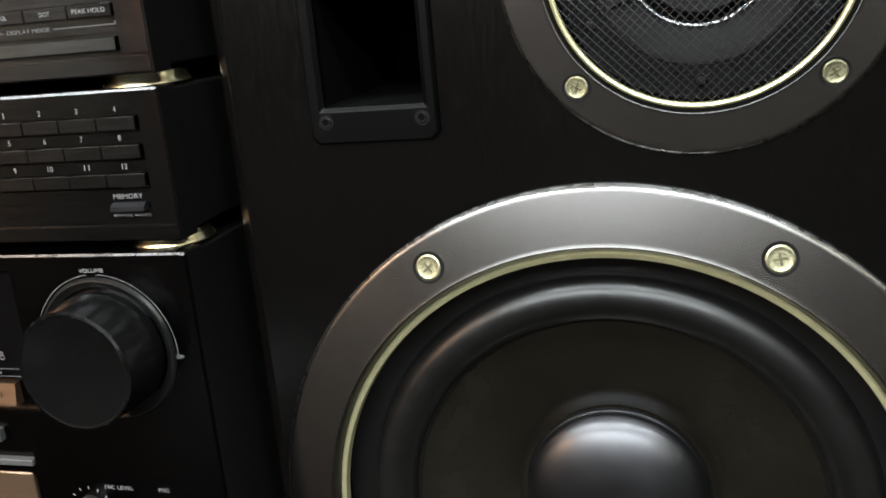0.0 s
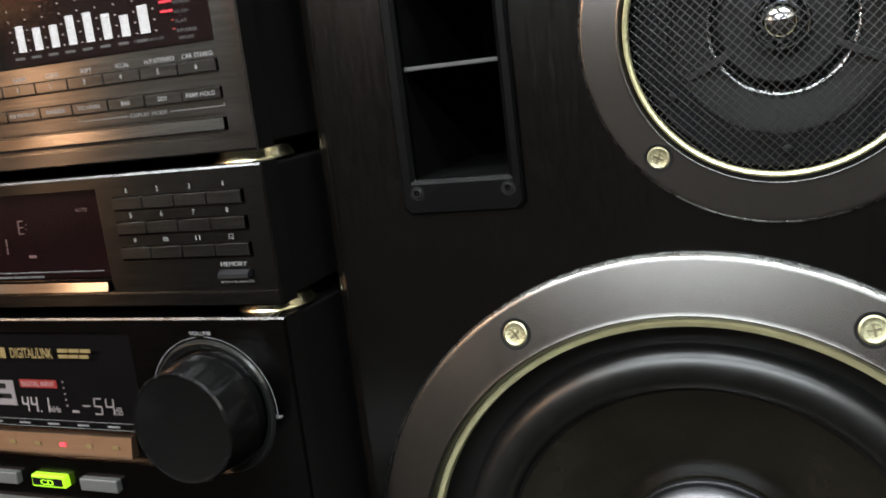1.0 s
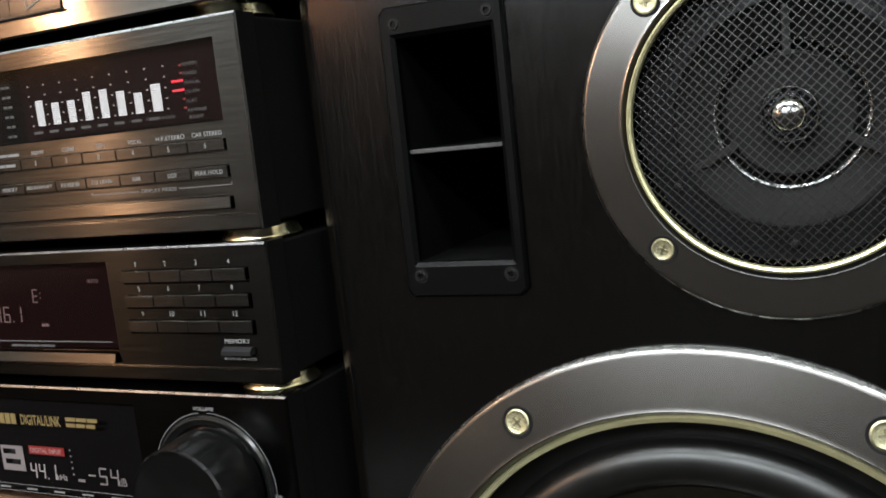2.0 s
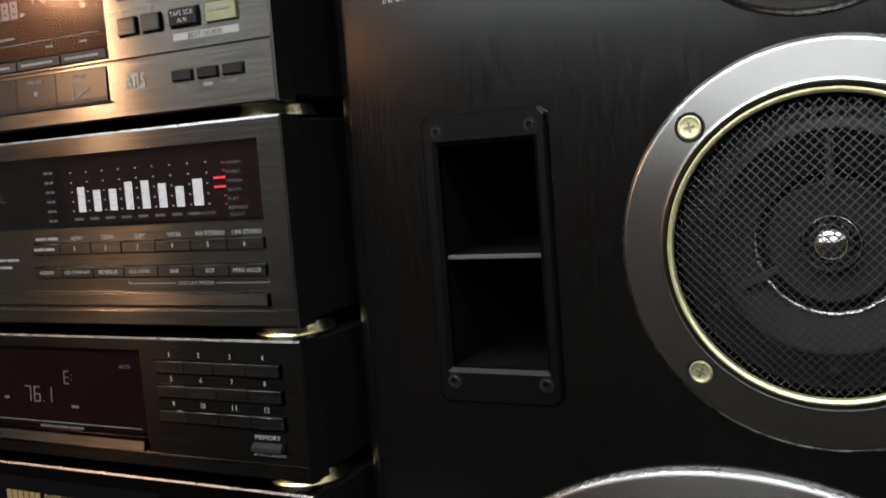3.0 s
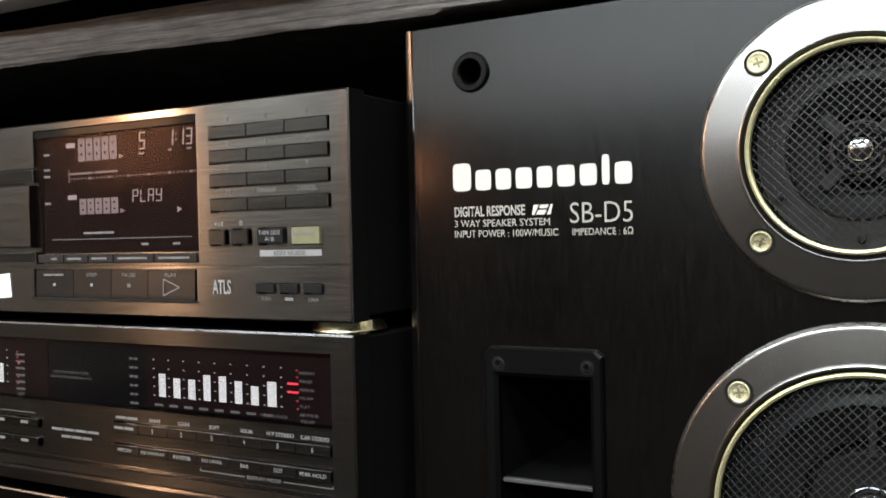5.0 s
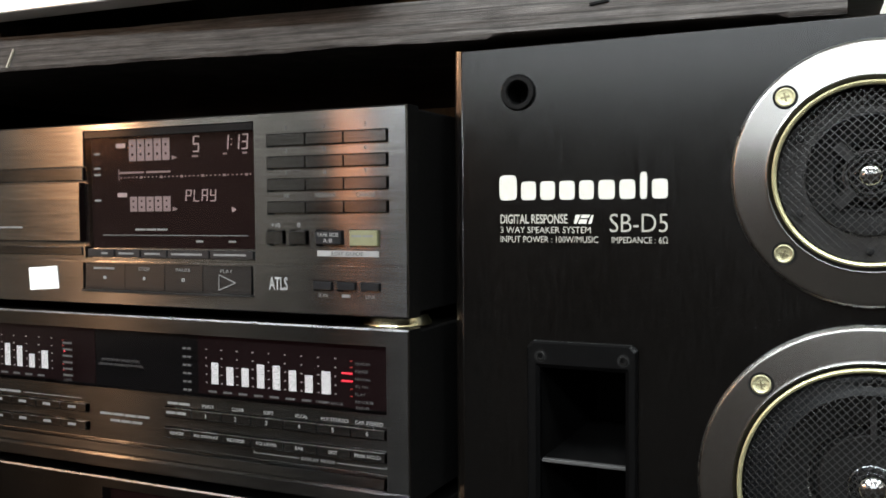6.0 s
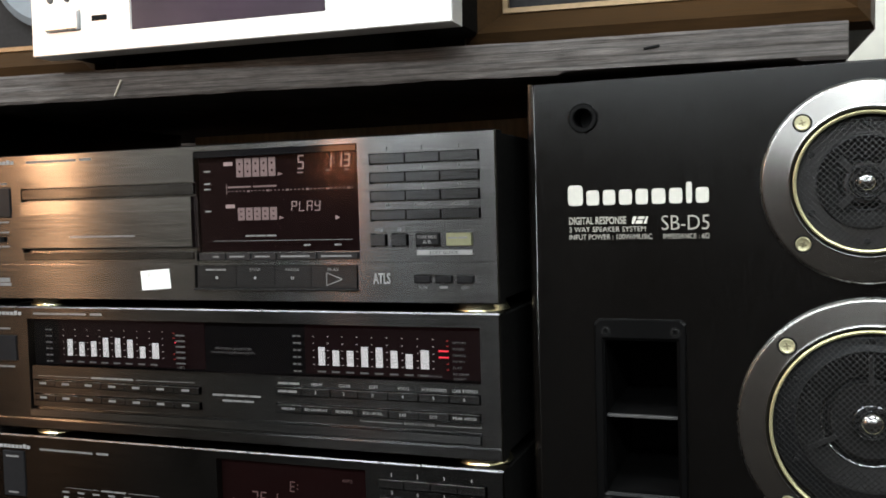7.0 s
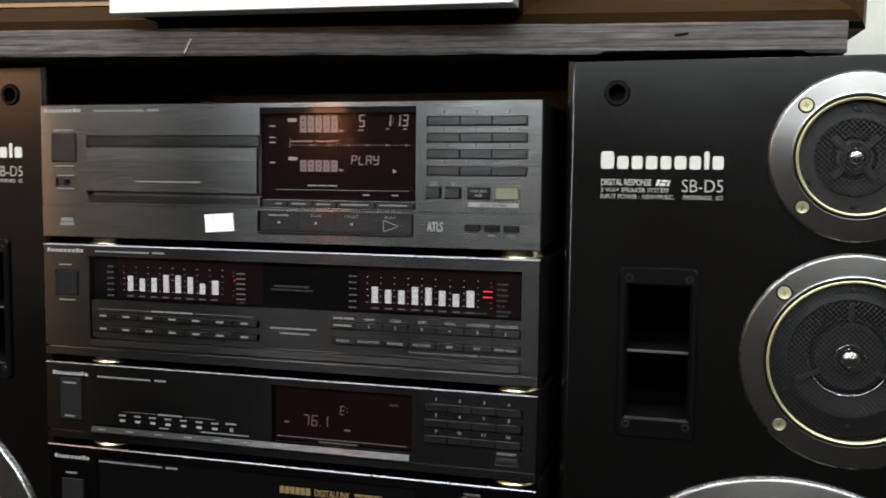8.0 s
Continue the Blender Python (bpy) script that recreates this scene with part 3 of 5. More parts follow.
def bezel(cx, cz, y, r_out, r_in, rise, edge, parent):
    """Satin ring, higher at its inner rim, with a bright turned outer edge."""
    ring = part("bezel", lathe([(r_out - edge, 0.0036), (r_out - edge * 1.3, 0.0040), (r_out - edge * 1.7, 0.0042), *[(a + (c - a) * k, 0.0042 + (rise - 0.0044) * k) for a, c in ((r_out - edge * 1.7, r_in + 0.0036),) for k in (0.06, 0.35, 0.65, 0.94)], (r_in + 0.0036, rise - 0.0002), (r_in + 0.0030, rise)], cx, cz, y, 160), BEZEL, parent, "satin gunmetal ring", True)
    part("bezel_lip", lathe([(r_in + 0.0030, rise), (r_in + 0.0026, rise - 0.0001), (r_in + 0.0022, rise - 0.0008), (r_in + 0.0014, rise - 0.0022), (r_in + 0.0006, rise - 0.0040), (r_in, rise - 0.0050)], cx, cz, y, 128), BEZEL_LIP, ring, "dark inner lip", True)
    part("bezel_edge", lathe([(r_out, 0.0), (r_out, 0.0022), (r_out - edge * 0.5, 0.0033), (r_out - edge, 0.0036)], cx, cz, y, 128), BEZEL_EDGE, ring, "bright turned edge", True)
    return ring


def rounded_block(x0, x1, z0, z1, y):
    """A plain rounded block of a printed mark."""
    b = bmesh.new()
    cx, cz, hx, hz, n = (x0 + x1) / 2, (z0 + z1) / 2, (x1 - x0) / 2, (z1 - z0) / 2, 28
    loop = []
    for i in range(n):
        t = 2 * math.pi * i / n
        c, s = math.cos(t), math.sin(t)
        loop.append(b.verts.new((cx + hx * math.copysign(abs(c) ** 0.4, c), y, cz + hz * math.copysign(abs(s) ** 0.4, s))))
    b.faces.new(loop)
    return b


def loudspeaker(name, edge, sign, dz, label):
    """Three-way cabinet; edge: x of the side next to the stack, sign: the way it extends from there."""
    Y = 0.031
    root = thing(name, label, "loudspeaker", "loudspeaker pair", at=(edge + sign * 0.1675, Y + 0.14, BENCH_Z + dz))
    base = Matrix.Translation(root.location).inverted()

    def X(u):
        return edge + sign * u

    def span(a, c):
        return min(X(a), X(c)), max(X(a), X(c))

    zb, zt = BENCH_Z + dz, 0.807 + dz
    W = 0.335
    tw, mi, wo = (X(0.2065), 0.7345 + dz), (X(0.2090), 0.5867 + dz), (X(0.1665), 0.3345 + dz)
    vx0, vx1 = span(0.041, 0.100)
    ox0, ox1 = span(0.048, 0.094)
    vz0, vz1, oz0, oz1 = 0.519 + dz, 0.650 + dz, 0.535 + dz, 0.636 + dz
    px, pz = X(0.036), 0.782 + dz
    x0, x1 = span(-0.0025, W)
    part("baffle", pierced_board(x0, x1, zb, zt, Y, 0.018, [(tw[0], tw[1], 0.047), (mi[0], mi[1], 0.064), (wo[0], wo[1], 0.140), (px, pz, 0.007), (ox0 - 0.001, ox1 + 0.001, oz0 - 0.001, oz1 + 0.001)]), ASH, root, "black ash veneered front", True)
    board = root.children[-1]
    board.data.materials.append(ASH_EDGE)
    for f in board.data.polygons:
        if abs(f.normal.y) > 0.99999:
            f.use_smooth = False
        # rim faces get a browner base that stands for warm lamplight on them
        if abs(f.normal.x) > 0.02 and abs(f.normal.y) > 0.15 and (f.center.x - x0 < 0.008 or x1 - f.center.x < 0.008):
            f.material_index = 1
    yb = Y + 0.27
    for q in ((x0, x0 + 0.015, Y + 0.018, yb, zb, zt), (x1 - 0.015, x1, Y + 0.018, yb, zb, zt), (x0 + 0.015, x1 - 0.015, Y + 0.018, yb, zt - 0.015, zt), (x0 + 0.015, x1 - 0.015, Y + 0.018, yb, zb, zb + 0.015), (x0 + 0.015, x1 - 0.015, yb - 0.015, yb, zb + 0.015, zt - 0.015)):
        part("cabinet_panel", box(*q), ASH, root)

    # reflex port: frame, lining, shelf
    frame = bmesh.new()
    c = 0.003
    o = [(vx0 + c, vz0), (vx1 - c, vz0), (vx1, vz0 + c), (vx1, vz1 - c), (vx1 - c, vz1), (vx0 + c, vz1), (vx0, vz1 - c), (vx0, vz0 + c)]
    i8 = [(ox0 + 0.0005, oz0), (ox1 - 0.0005, oz0), (ox1, oz0 + 0.0005), (ox1, oz1 - 0.0005), (ox1 - 0.0005, oz1), (ox0 + 0.0005, oz1), (ox0, oz1 - 0.0005), (ox0, oz0 + 0.0005)]
    mx, mz = (vx0 + vx1) / 2, (vz0 + vz1) / 2

    def shrunk(pts, d):
        return [(x + (d if x < mx else -d), z + (d if z < mz else -d)) for x, z in pts]

    loops = []
    for pts, y in ((o, Y), (o, Y - 0.002), (shrunk(o, 0.001), Y - 0.003), (shrunk(i8, -0.002), Y - 0.003), (i8, Y - 0.0015), (i8, Y + 0.0022)):
        loops.append([frame.verts.new((x, y, z)) for x, z in pts])
    for a, b2 in zip(loops, loops[1:]):
        strip(frame, a, b2)
    lining = bmesh.new()
    tube = [[lining.verts.new((x, y, z)) for x, z in i8] for y in (Y + 0.0022, Y + 0.11)]
    strip(lining, *tube)
    lining.faces.new(tube[1])
    port = part("port_frame", frame, PORT, root, "matt black plastic port frame")
    part("port_lining", lining, PORT_IN, port)
    part("port_shelf", box(ox0, ox1, Y + 0.0040, Y + 0.10, 0.5846 + dz, 0.5864 + dz), PORT_IN, port)
    # the paler grey of this front edge imitates the light it catches
    part("shelf_edge", box(ox0, ox1, Y + 0.0005, Y + 0.0040, 0.5845 + dz, 0.5865 + dz, 0.0004), SHELF_EDGE_LIT, port)
    for sx in (vx0 + 0.0078, vx1 - 0.0068):
        for sz in (vz0 + 0.0100, vz1 - 0.0078):
            cap_screw(sx, sz, Y - 0.003, port)

    # rubber socket for the missing cloth cover
    part("grille_socket", lathe([(0.0097, 0.0), (0.0097, 0.0010), (0.0089, 0.0019), (0.0066, 0.0019), (0.0057, 0.0010), (0.0052, -0.006), (0.0052, -0.016), (0, -0.016)], px, pz, Y, 36), PORT, root, "black rubber socket", True)

    # tweeter and midrange
    for (cx, cz), r_out, r_in, sc, sr, nm in ((tw, 0.0611, 0.0416, 0.0365, 0.0043, "tweeter"), (mi, 0.0788, 0.0590, 0.0488, 0.0045, "midrange")):
        rim = 0.0165 if nm == "tweeter" else 0.0285
        lip = r_in * (0.745 if nm == "midrange" else 0.69)
        unit = part(nm, lathe([(r_in + 0.002, -0.0175), (r_in - 0.001, -0.0120), (lip + 0.0012, -0.0105), (lip + 0.0004, -0.0100), (lip, -0.0108)], cx, cz, Y, 64), CHARCOAL_DARK if nm == "midrange" else CHARCOAL_LIGHT, root, "driver behind wire mesh", True)
        part("cone", lathe([(lip, -0.0112), (lip - 0.0015, -0.0128), (rim + 0.0040, -0.0178), (rim, -0.0190)], cx, cz, Y, 64), CHARCOAL, unit, "charcoal cone", True)
        part("cone_gap", lathe([(rim, -0.0190), (rim - 0.001, -0.0250), (rim - 0.0035, -0.0250), (rim - 0.0040, -0.0175)], cx, cz, Y, 64), GAP, unit, "", True)
        bezel(cx, cz, Y, r_out, r_in, 0.0057 if nm == "midrange" else 0.0060, 0.0009, unit)
        part("brass_ring", lathe([(r_in + 0.0006, 0.0035), (r_in + 0.0006, 0.0062), (r_in - 0.0002, 0.0068), (r_in - 0.0012, 0.0062), (r_in - 0.0014, 0.0035)], cx, cz, Y, 96, True), BRASS_RING, unit, "pale brass ring", True)
        wire_grille(cx, cz, Y - 0.0018, r_in - 0.001, 0.0058 if nm == "midrange" else 0.0042, 0.0027, 0.00040, unit)
        for k in range(4):
            a = radians(45 + 90 * k)
            tilt = math.atan2(0.0014, r_out - r_in - 0.0066)
            screw(cx + sc * (1 if math.cos(a) > 0 else -1), cz + sc * (1 if math.sin(a) > 0 else -1), Y - 0.0051, sr * 1.06, sr * 1.30, unit, SCREW, 0.6 * k + cx * 30, (-tilt * math.sin(a), tilt * math.cos(a)))
        rr = 0.0068 if nm == "tweeter" else 0.0082
        part("dome", lathe([(rr, -0.010)] + [(rr * math.cos(t), -0.010 + rr * 0.8 * math.sin(t)) for t in (0.2, 0.45, 0.7, 0.95, 1.2, 1.4)] + [(0, -0.010 + rr * 0.8)], cx, cz, Y, 36), DOME, unit, "polished grey dome", True)
        part("dome_collar", lathe([(rr + 0.0034, -0.0118), (rr + 0.0030, -0.0106), (rr + 0.0024, -0.0102), (rr + 0.0019, -0.0108), (rr + 0.0012, -0.0128), (rr, -0.0135)], cx, cz, Y, 48), COLLAR, unit, "shiny collar round the dome", True)
        part("inner_cone", lathe([(rim - 0.0040, -0.0160), (rim - 0.0050, -0.0152), (rr + 0.0045, -0.0172), (rr + 0.0010, -0.0165), (0, -0.0165)], cx, cz, Y, 64), CHARCOAL if nm == "midrange" else CHARCOAL_LIGHT, unit, "", True)
        part("bright_rim", lathe([(rim + 0.0009, -0.0170), (rim - 0.0001, -0.0174)], cx, cz, Y, 72), TINSEL if nm == "midrange" else CHARCOAL_DARK, unit, "narrow shiny rim", True)
        if nm == "tweeter":
            part("cone_seam", lathe([(lip + 0.0002, -0.0099), (lip - 0.0004, -0.0097), (lip - 0.0008, -0.0104)], cx, cz, Y, 72), EDGE_DARK, unit, "fine shiny seam", True)
        for turn in ((90, 207, 333) if nm == "midrange" else (45, 135, 225, 315)):
            a = radians(turn)
            wide = 0.0016 if nm == "midrange" else 0.0026
            q = box(rim - 0.0060, lip if nm == "midrange" else rim + 0.0045, -0.0005, 0.0012, -wide, wide, 0.0004)
            bmesh.ops.rotate(q, verts=q.verts, matrix=Matrix.Rotation(-a, 3, "Y"))
            bmesh.ops.translate(q, verts=q.verts, vec=(cx, Y + 0.0135, cz))
            part("spoke", q, CHARCOAL_MID, unit)
        for k in range(6):
            a = radians(30 + 60 * k)
            part("rivet", lathe([(0.0019, -0.0115), (0.0017, -0.0092), (0, -0.0088)], cx + r_in * 0.86 * math.cos(a), cz + r_in * 0.86 * math.sin(a), Y, 12), CHARCOAL_DARK, unit, "", True)

    # woofer
    cx, cz = wo
    woofer = part("woofer", lathe([(0.139, -0.016), (0.128, -0.014), (0.0975, -0.014), (0.0960, -0.0105), (0.0935, -0.0112), (0.076, -0.0170), (0.060, -0.0225), (0.0505, -0.0262), (0.0485, -0.0278), (0.0465, -0.0292), (0.0430, -0.0292)], cx, cz, Y, 128), CONE, root, "dark pulp cone", True)
    roll = [(0.1197 - 0.0109 * (1 - math.cos(t)), -0.0102 + 0.0100 * math.sin(t)) for t in np.linspace(0, math.pi, 16)]
    part("surround", lathe([(0.1330, -0.0092), (0.1270, -0.0104), (0.1200, -0.0108)] + roll + [(0.0962, -0.0105)], cx, cz, Y, 128), RUBBER, woofer, "black rubber half-roll surround", True)
    part("dust_cap", lathe([(0.0450, -0.0285), (0.0447, -0.0270), (0.0442, -0.0262)] + [(0.0438 * math.cos(t), -0.0258 + 0.0165 * math.sin(t)) for t in np.linspace(0.0, 1.5, 16)] + [(0, -0.0093)], cx, cz, Y, 96), CAP, woofer, "glossy black dust cap", True)
    bezel(cx, cz, Y, 0.1624, 0.1338, 0.0093, 0.0008, woofer)
    part("brass_ring", lathe([(0.1337, 0.0010), (0.1337, 0.0040), (0.1328, 0.0050), (0.1308, 0.0046), (0.1302, 0.0010)], cx, cz, Y, 128, True), BRASS_RING, woofer, "pale brass ring", True)
    for k in range(6):
        a = radians(60 * k + 0.8)
        screw(cx + 0.1482 * math.cos(a), cz + 0.1490 * math.sin(a), Y - 0.0070, 0.0060, 0.0073, woofer, SCREW, 0.4 + k, (-0.19 * math.sin(a), 0.19 * math.cos(a)))

    # print on the front: a maker's mark as plain blocks, then the lines of text
    mx0, mx1 = span(0.025, 0.115)
    yp = Y - 0.0003
    widths = (1.25, 1.05, 1.02, 1.05, 0.98, 1.08, 1.02, 0.45, 1.0)
    unitw = (mx1 - mx0) / (sum(widths) + 0.30 * 8)
    x = mx0
    for k, w in enumerate(widths):
        ww = w * unitw
        top = (0.7382 if k in (0, 7) else 0.7346) + dz
        part("mark_block", rounded_block(x, x + ww, 0.7247 + dz, top, yp), LETTER_CREAM, root)
        x += ww + unitw * 0.30

    def line(body, u0, u1, z0, z1, bold=0.0):
        lettering(body, mx0 + u0 - 0.025, mx0 + u1 - 0.025, z0 + dz, z1 + dz, root, LETTER_FRONT, yp, bold)

    line("DIGITAL RESPONSE", 0.0255, 0.0630, 0.7122, 0.7172, 0.02)
    line("3 WAY SPEAKER SYSTEM", 0.0255, 0.0755, 0.7072, 0.7106)
    line("INPUT POWER : 100W/MUSIC", 0.0255, 0.0795, 0.7022, 0.7056)
    line("SB-D5", 0.0855, 0.1150, 0.7078, 0.7172, -0.008)
    line("IMPEDANCE : 6\u03a9", 0.0865, 0.1150, 0.7022, 0.7056)
    bx = mx0 + 0.0665 - 0.025
    emblem = bmesh.new()
    for shape in (((0.0, 0.0), (0.0014, 0.0), (0.0036, 0.0046), (0.0010, 0.0046)), ((0.0022, 0.0), (0.0066, 0.0), (0.0074, 0.0022), (0.0032, 0.0022)), ((0.0036, 0.0029), (0.0078, 0.0029), (0.0088, 0.0046), (0.0044, 0.0046)), ((0.0076, 0.0), (0.0094, 0.0), (0.0106, 0.0046), (0.0096, 0.0046))):
        emblem.faces.new([emblem.verts.new((bx + p, yp, 0.7122 + dz + q)) for p, q in shape])
    part("emblem", emblem, LETTER_CREAM, root)
    for ch in list(root.children_recursive):
        if ch.parent == root:
            ch.matrix_parent_inverse = base
    return root


right_speaker = loudspeaker("loudspeaker", 0.446, 1, 0.0, "black ash three-way loudspeaker with three ringed drivers on the bench")
# raised 6 mm to fit the camera's view; the pads are added below
left_speaker = loudspeaker("loudspeaker", -0.0275, -1, 0.006, "black ash three-way loudspeaker, mirrored, raised slightly to fit the view")
for lx in (-0.33, -0.06):
    tagged(finish("speaker_pad", box(lx - 0.025, lx + 0.025, 0.06, 0.28, BENCH_Z, BENCH_Z + 0.006, 0.001), PORT), "unseen thin pad added to fill the loudspeaker's lift", "pad", "speaker pads")


# ---- hi-fi stack ----
SX0, SX1 = -0.0075, 0.431


def component(name, label, z0, z1, cells, metal, chamfer=0.0009):
    """Front plate, steel case behind it and four brass feet below."""
    root = thing(name, label, "hi-fi component", "stacked hi-fi components")
    plate = part("front_plate", relief_panel(SX0, SX1, z0, z1, 0.014, cells, chamfer), metal, root, "brushed black aluminium front")
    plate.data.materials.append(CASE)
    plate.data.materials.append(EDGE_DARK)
    # sides and tops of the plate are coloured darker in place of shade
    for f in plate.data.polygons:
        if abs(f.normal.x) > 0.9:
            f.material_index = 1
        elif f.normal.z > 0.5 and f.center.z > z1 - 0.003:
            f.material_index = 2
    part("case", box(SX0 + 0.0006, SX1 - 0.0006, 0.014, 0.29, z0 + 0.002, z1 - 0.0015, 0.001), CASE, root, "black painted steel cover")
    for fx in (0.0445, 0.4100):
        for fy in (0.027, 0.25):
            f = lathe([(0, 0.0004), (0.0170, 0.0004), (0.0174, 0.0), (0.0177, -0.0012), (0.0182, -0.0026), (0.0189, -0.0040), (0.0197, -0.0052), (0.0198, -0.0057), (0.0194, -0.0060), (0, -0.0060)], 0, 0, 0, 48)
            bmesh.ops.rotate(f, verts=f.verts, matrix=Matrix.Rotation(radians(-90), 3, "X"))
            bmesh.ops.translate(f, verts=f.verts, vec=(fx, fy, z0))
            part("foot", f, BRASS, root, "polished brass foot", True)
    return root


def block_mark(x0, x1, z0, z1, root, material=None):
    """A short maker's mark, as a row of plain blocks."""
    n, rects = 9, []
    step = (x1 - x0) / n
    for k in range(n):
        top = z1 if k in (0, 7) else z0 + (z1 - z0) * 0.75
        rects.append((x0 + k * step, x0 + k * step + step * 0.78, z0, top))
    bars(rects, root, material or LETTER)


def word_bar(x0, x1, z0, z1, root, material=None, words=2, y=-0.0003, name="print_bar"):
    """A line of print too small to read: short bars with gaps."""
    rects, step = [], (x1 - x0) / words
    for k in range(words):
        rects.append((x0 + k * step, x0 + (k + 1) * step - 0.0008, z0, z1))
    bars(rects, root, material or LETTER_DIM, y, name)


# compact disc player
cd = component("cd_player", "black brushed compact disc player with lit red-black display on the equaliser", 0.662, 0.776, [
    (0.2005, 0.3325, 0.6980, 0.7715, -0.0100),
    (0.2005, 0.3325, 0.6915, 0.6980, -0.0030),
    (0.0385, 0.2005, 0.7395, 0.7495, -0.0030),
    (0.0385, 0.2005, 0.6990, 0.7395, -0.0040),
    (SX0, SX1, 0.6893, 0.6907, -0.0022),
    (SX0, SX1, 0.662, 0.6893, 0.0004),
    (0.1985, 0.3310, 0.6705, 0.6885, -0.0030),
    (0.0035, 0.0290, 0.7265, 0.7515, -0.0025),
    (0.0070, 0.0290, 0.7065, 0.7130, -0.0025),
    *[(0.3412, 0.4200, z - 0.0074, z + 0.0005, -0.0035) for z in (0.7632, 0.7505, 0.7380, 0.7252)],
    *[(a - 0.0005, c + 0.0009, 0.7002, 0.7097, -0.0035) for a, c in ((0.3415, 0.3525), (0.3568, 0.3680), (0.3742, 0.3908), (0.3960, 0.4132))],
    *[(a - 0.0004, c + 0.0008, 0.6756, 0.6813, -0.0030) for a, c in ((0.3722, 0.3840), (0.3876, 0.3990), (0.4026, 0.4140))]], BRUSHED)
part("power_key", box(0.0045, 0.0280, -0.0012, 0.004, 0.7275, 0.7505, 0.0005), KEY, cd)
part("timer_switch", box(0.010, 0.017, -0.0015, 0.004, 0.7075, 0.7120, 0.0004), KEY, cd)
part("slot_bar", box(0.0395, 0.1998, -0.0002, 0.004, 0.7405, 0.7487, 0.0004), KEY_METAL, cd)
part("tray_door", prism([(0.004, 0.7015), (-0.0022, 0.7015), (-0.0026, 0.7025), (-0.0026, 0.7285), (-0.0023, 0.7388), (0.004, 0.7392)], 0.0395, 0.1988), BRUSHED, cd, "brushed disc tray door with a sloping top")
part("tray_ledge", box(0.0395, 0.1985, -0.0008, 0.004, 0.6930, 0.6985, 0.0004), KEY_METAL, cd)
win = part("display_window", pane(0.2008, 0.3322, 0.6982, 0.7712, 0.0010), PANE_RED, cd, "smoked red-black display window")
part("display_panel", box(0.2006, 0.3324, 0.0068, 0.0095, 0.6982, 0.7712), DISPLAY_DARK, win, "dark red display panel")
part("window_border", relief_panel(0.2012, 0.3318, 0.7665, 0.7712, 0.003, [], 0.0004, 0.0003), GLASS_BLACK, win)
YG = 0.0006
for k, (a, c) in enumerate(((0.2120, 0.2240), (0.2260, 0.2450), (0.2470, 0.2660), (0.2680, 0.2980), (0.3000, 0.3300))):
    part("window_key", box(a if k else 0.203, c + 0.001, -0.0006, 0.004, 0.6922, 0.6972, 0.0003), KEY, cd)
    word_bar(a + 0.003, c - 0.003, 0.6940, 0.6952, cd, LETTER_DIM, 1, -0.0009)
bars([(0.2150, 0.3270, 0.70575, 0.70610)], win, LETTER_DIM, YG)
word_bar(0.2420, 0.2680, 0.7088, 0.7100, win, LETTER_DIM, 3, YG)
word_bar(0.2890, 0.2950, 0.7018, 0.7030, win, LETTER_DIM, 1, YG)
word_bar(0.3130, 0.3190, 0.7018, 0.7030, win, LETTER_DIM, 1, YG)
for zc in (0.7560, 0.7470, 0.7430, 0.7270):
    word_bar(0.2090, 0.2150, zc, zc + 0.0012, win, LETTER_DIM, 1, YG)
bars([(0.2260, 0.2335, 0.7600, 0.7628)], win, LIT_PALE, YG, "lit_tag")
bars([(0.2265, 0.2340, 0.7295, 0.7322)], win, LIT_PALE, YG, "lit_tag")
for z0 in (0.7515, 0.7205):
    for k in range(5):
        bx = 0.2365 + 0.0066 * k
        hgt = (0.0135 if z0 > 0.74 else 0.0092)
        bars([(bx, bx + 0.0056, z0, z0 + hgt)], win, LIT_DIM, YG, "level_block")
        for m in range(2):
            bars([(bx + 0.0022, bx + 0.0034, z0 + hgt * (0.25 + 0.4 * m), z0 + hgt * (0.36 + 0.4 * m))], win, GLASS_RED, YG - 0.0002, "level_mark")
    tri = bmesh.new()
    tri.faces.new([tri.verts.new(p) for p in ((0.2702, YG, z0), (0.2745, YG, z0 + 0.0013), (0.2702, YG, z0 + 0.0028))])
    part("arrow_mark", tri, LIT_DIM, win)
bars([(0.2272, 0.2276, 0.7395, 0.7470)] + [(0.2285 + 0.0002 + 0.0032 * k, 0.2290 + 0.0032 * k + 0.0007, 0.7412, 0.7420) for k in range(32)] + [(0.2285 + 0.016 * k, 0.2285 + 0.016 * k + 0.0022, 0.7408, 0.7422) for k in range(1, 7)], win, LIT_DIM, YG, "time_scale", "", True)
bars([(0.2285, 0.2480, 0.7440, 0.7452), (0.2500, 0.2690, 0.7440, 0.7452)], win, LIT_DIM, YG, "time_scale", "", True)
seven("5", 0.2860, 0.7555, 0.0048, 0.0098, 0.0018, win, LIT_PALE, YG)
seven("1:13", 0.3080, 0.7560, 0.0044, 0.0090, 0.0016, win, LIT_PALE, YG)
word_bar(0.2855, 0.2910, 0.7527, 0.7537, win, LIT_DIM, 1, YG)
word_bar(0.3085, 0.3120, 0.7535, 0.7545, win, LIT_DIM, 1, YG)
word_bar(0.3225, 0.3265, 0.7535, 0.7545, win, LIT_DIM, 1, YG)
seven("PLAY", 0.2800, 0.7262, 0.0043, 0.0072, 0.0018, win, LIT_PALE, YG)
tri = bmesh.new()
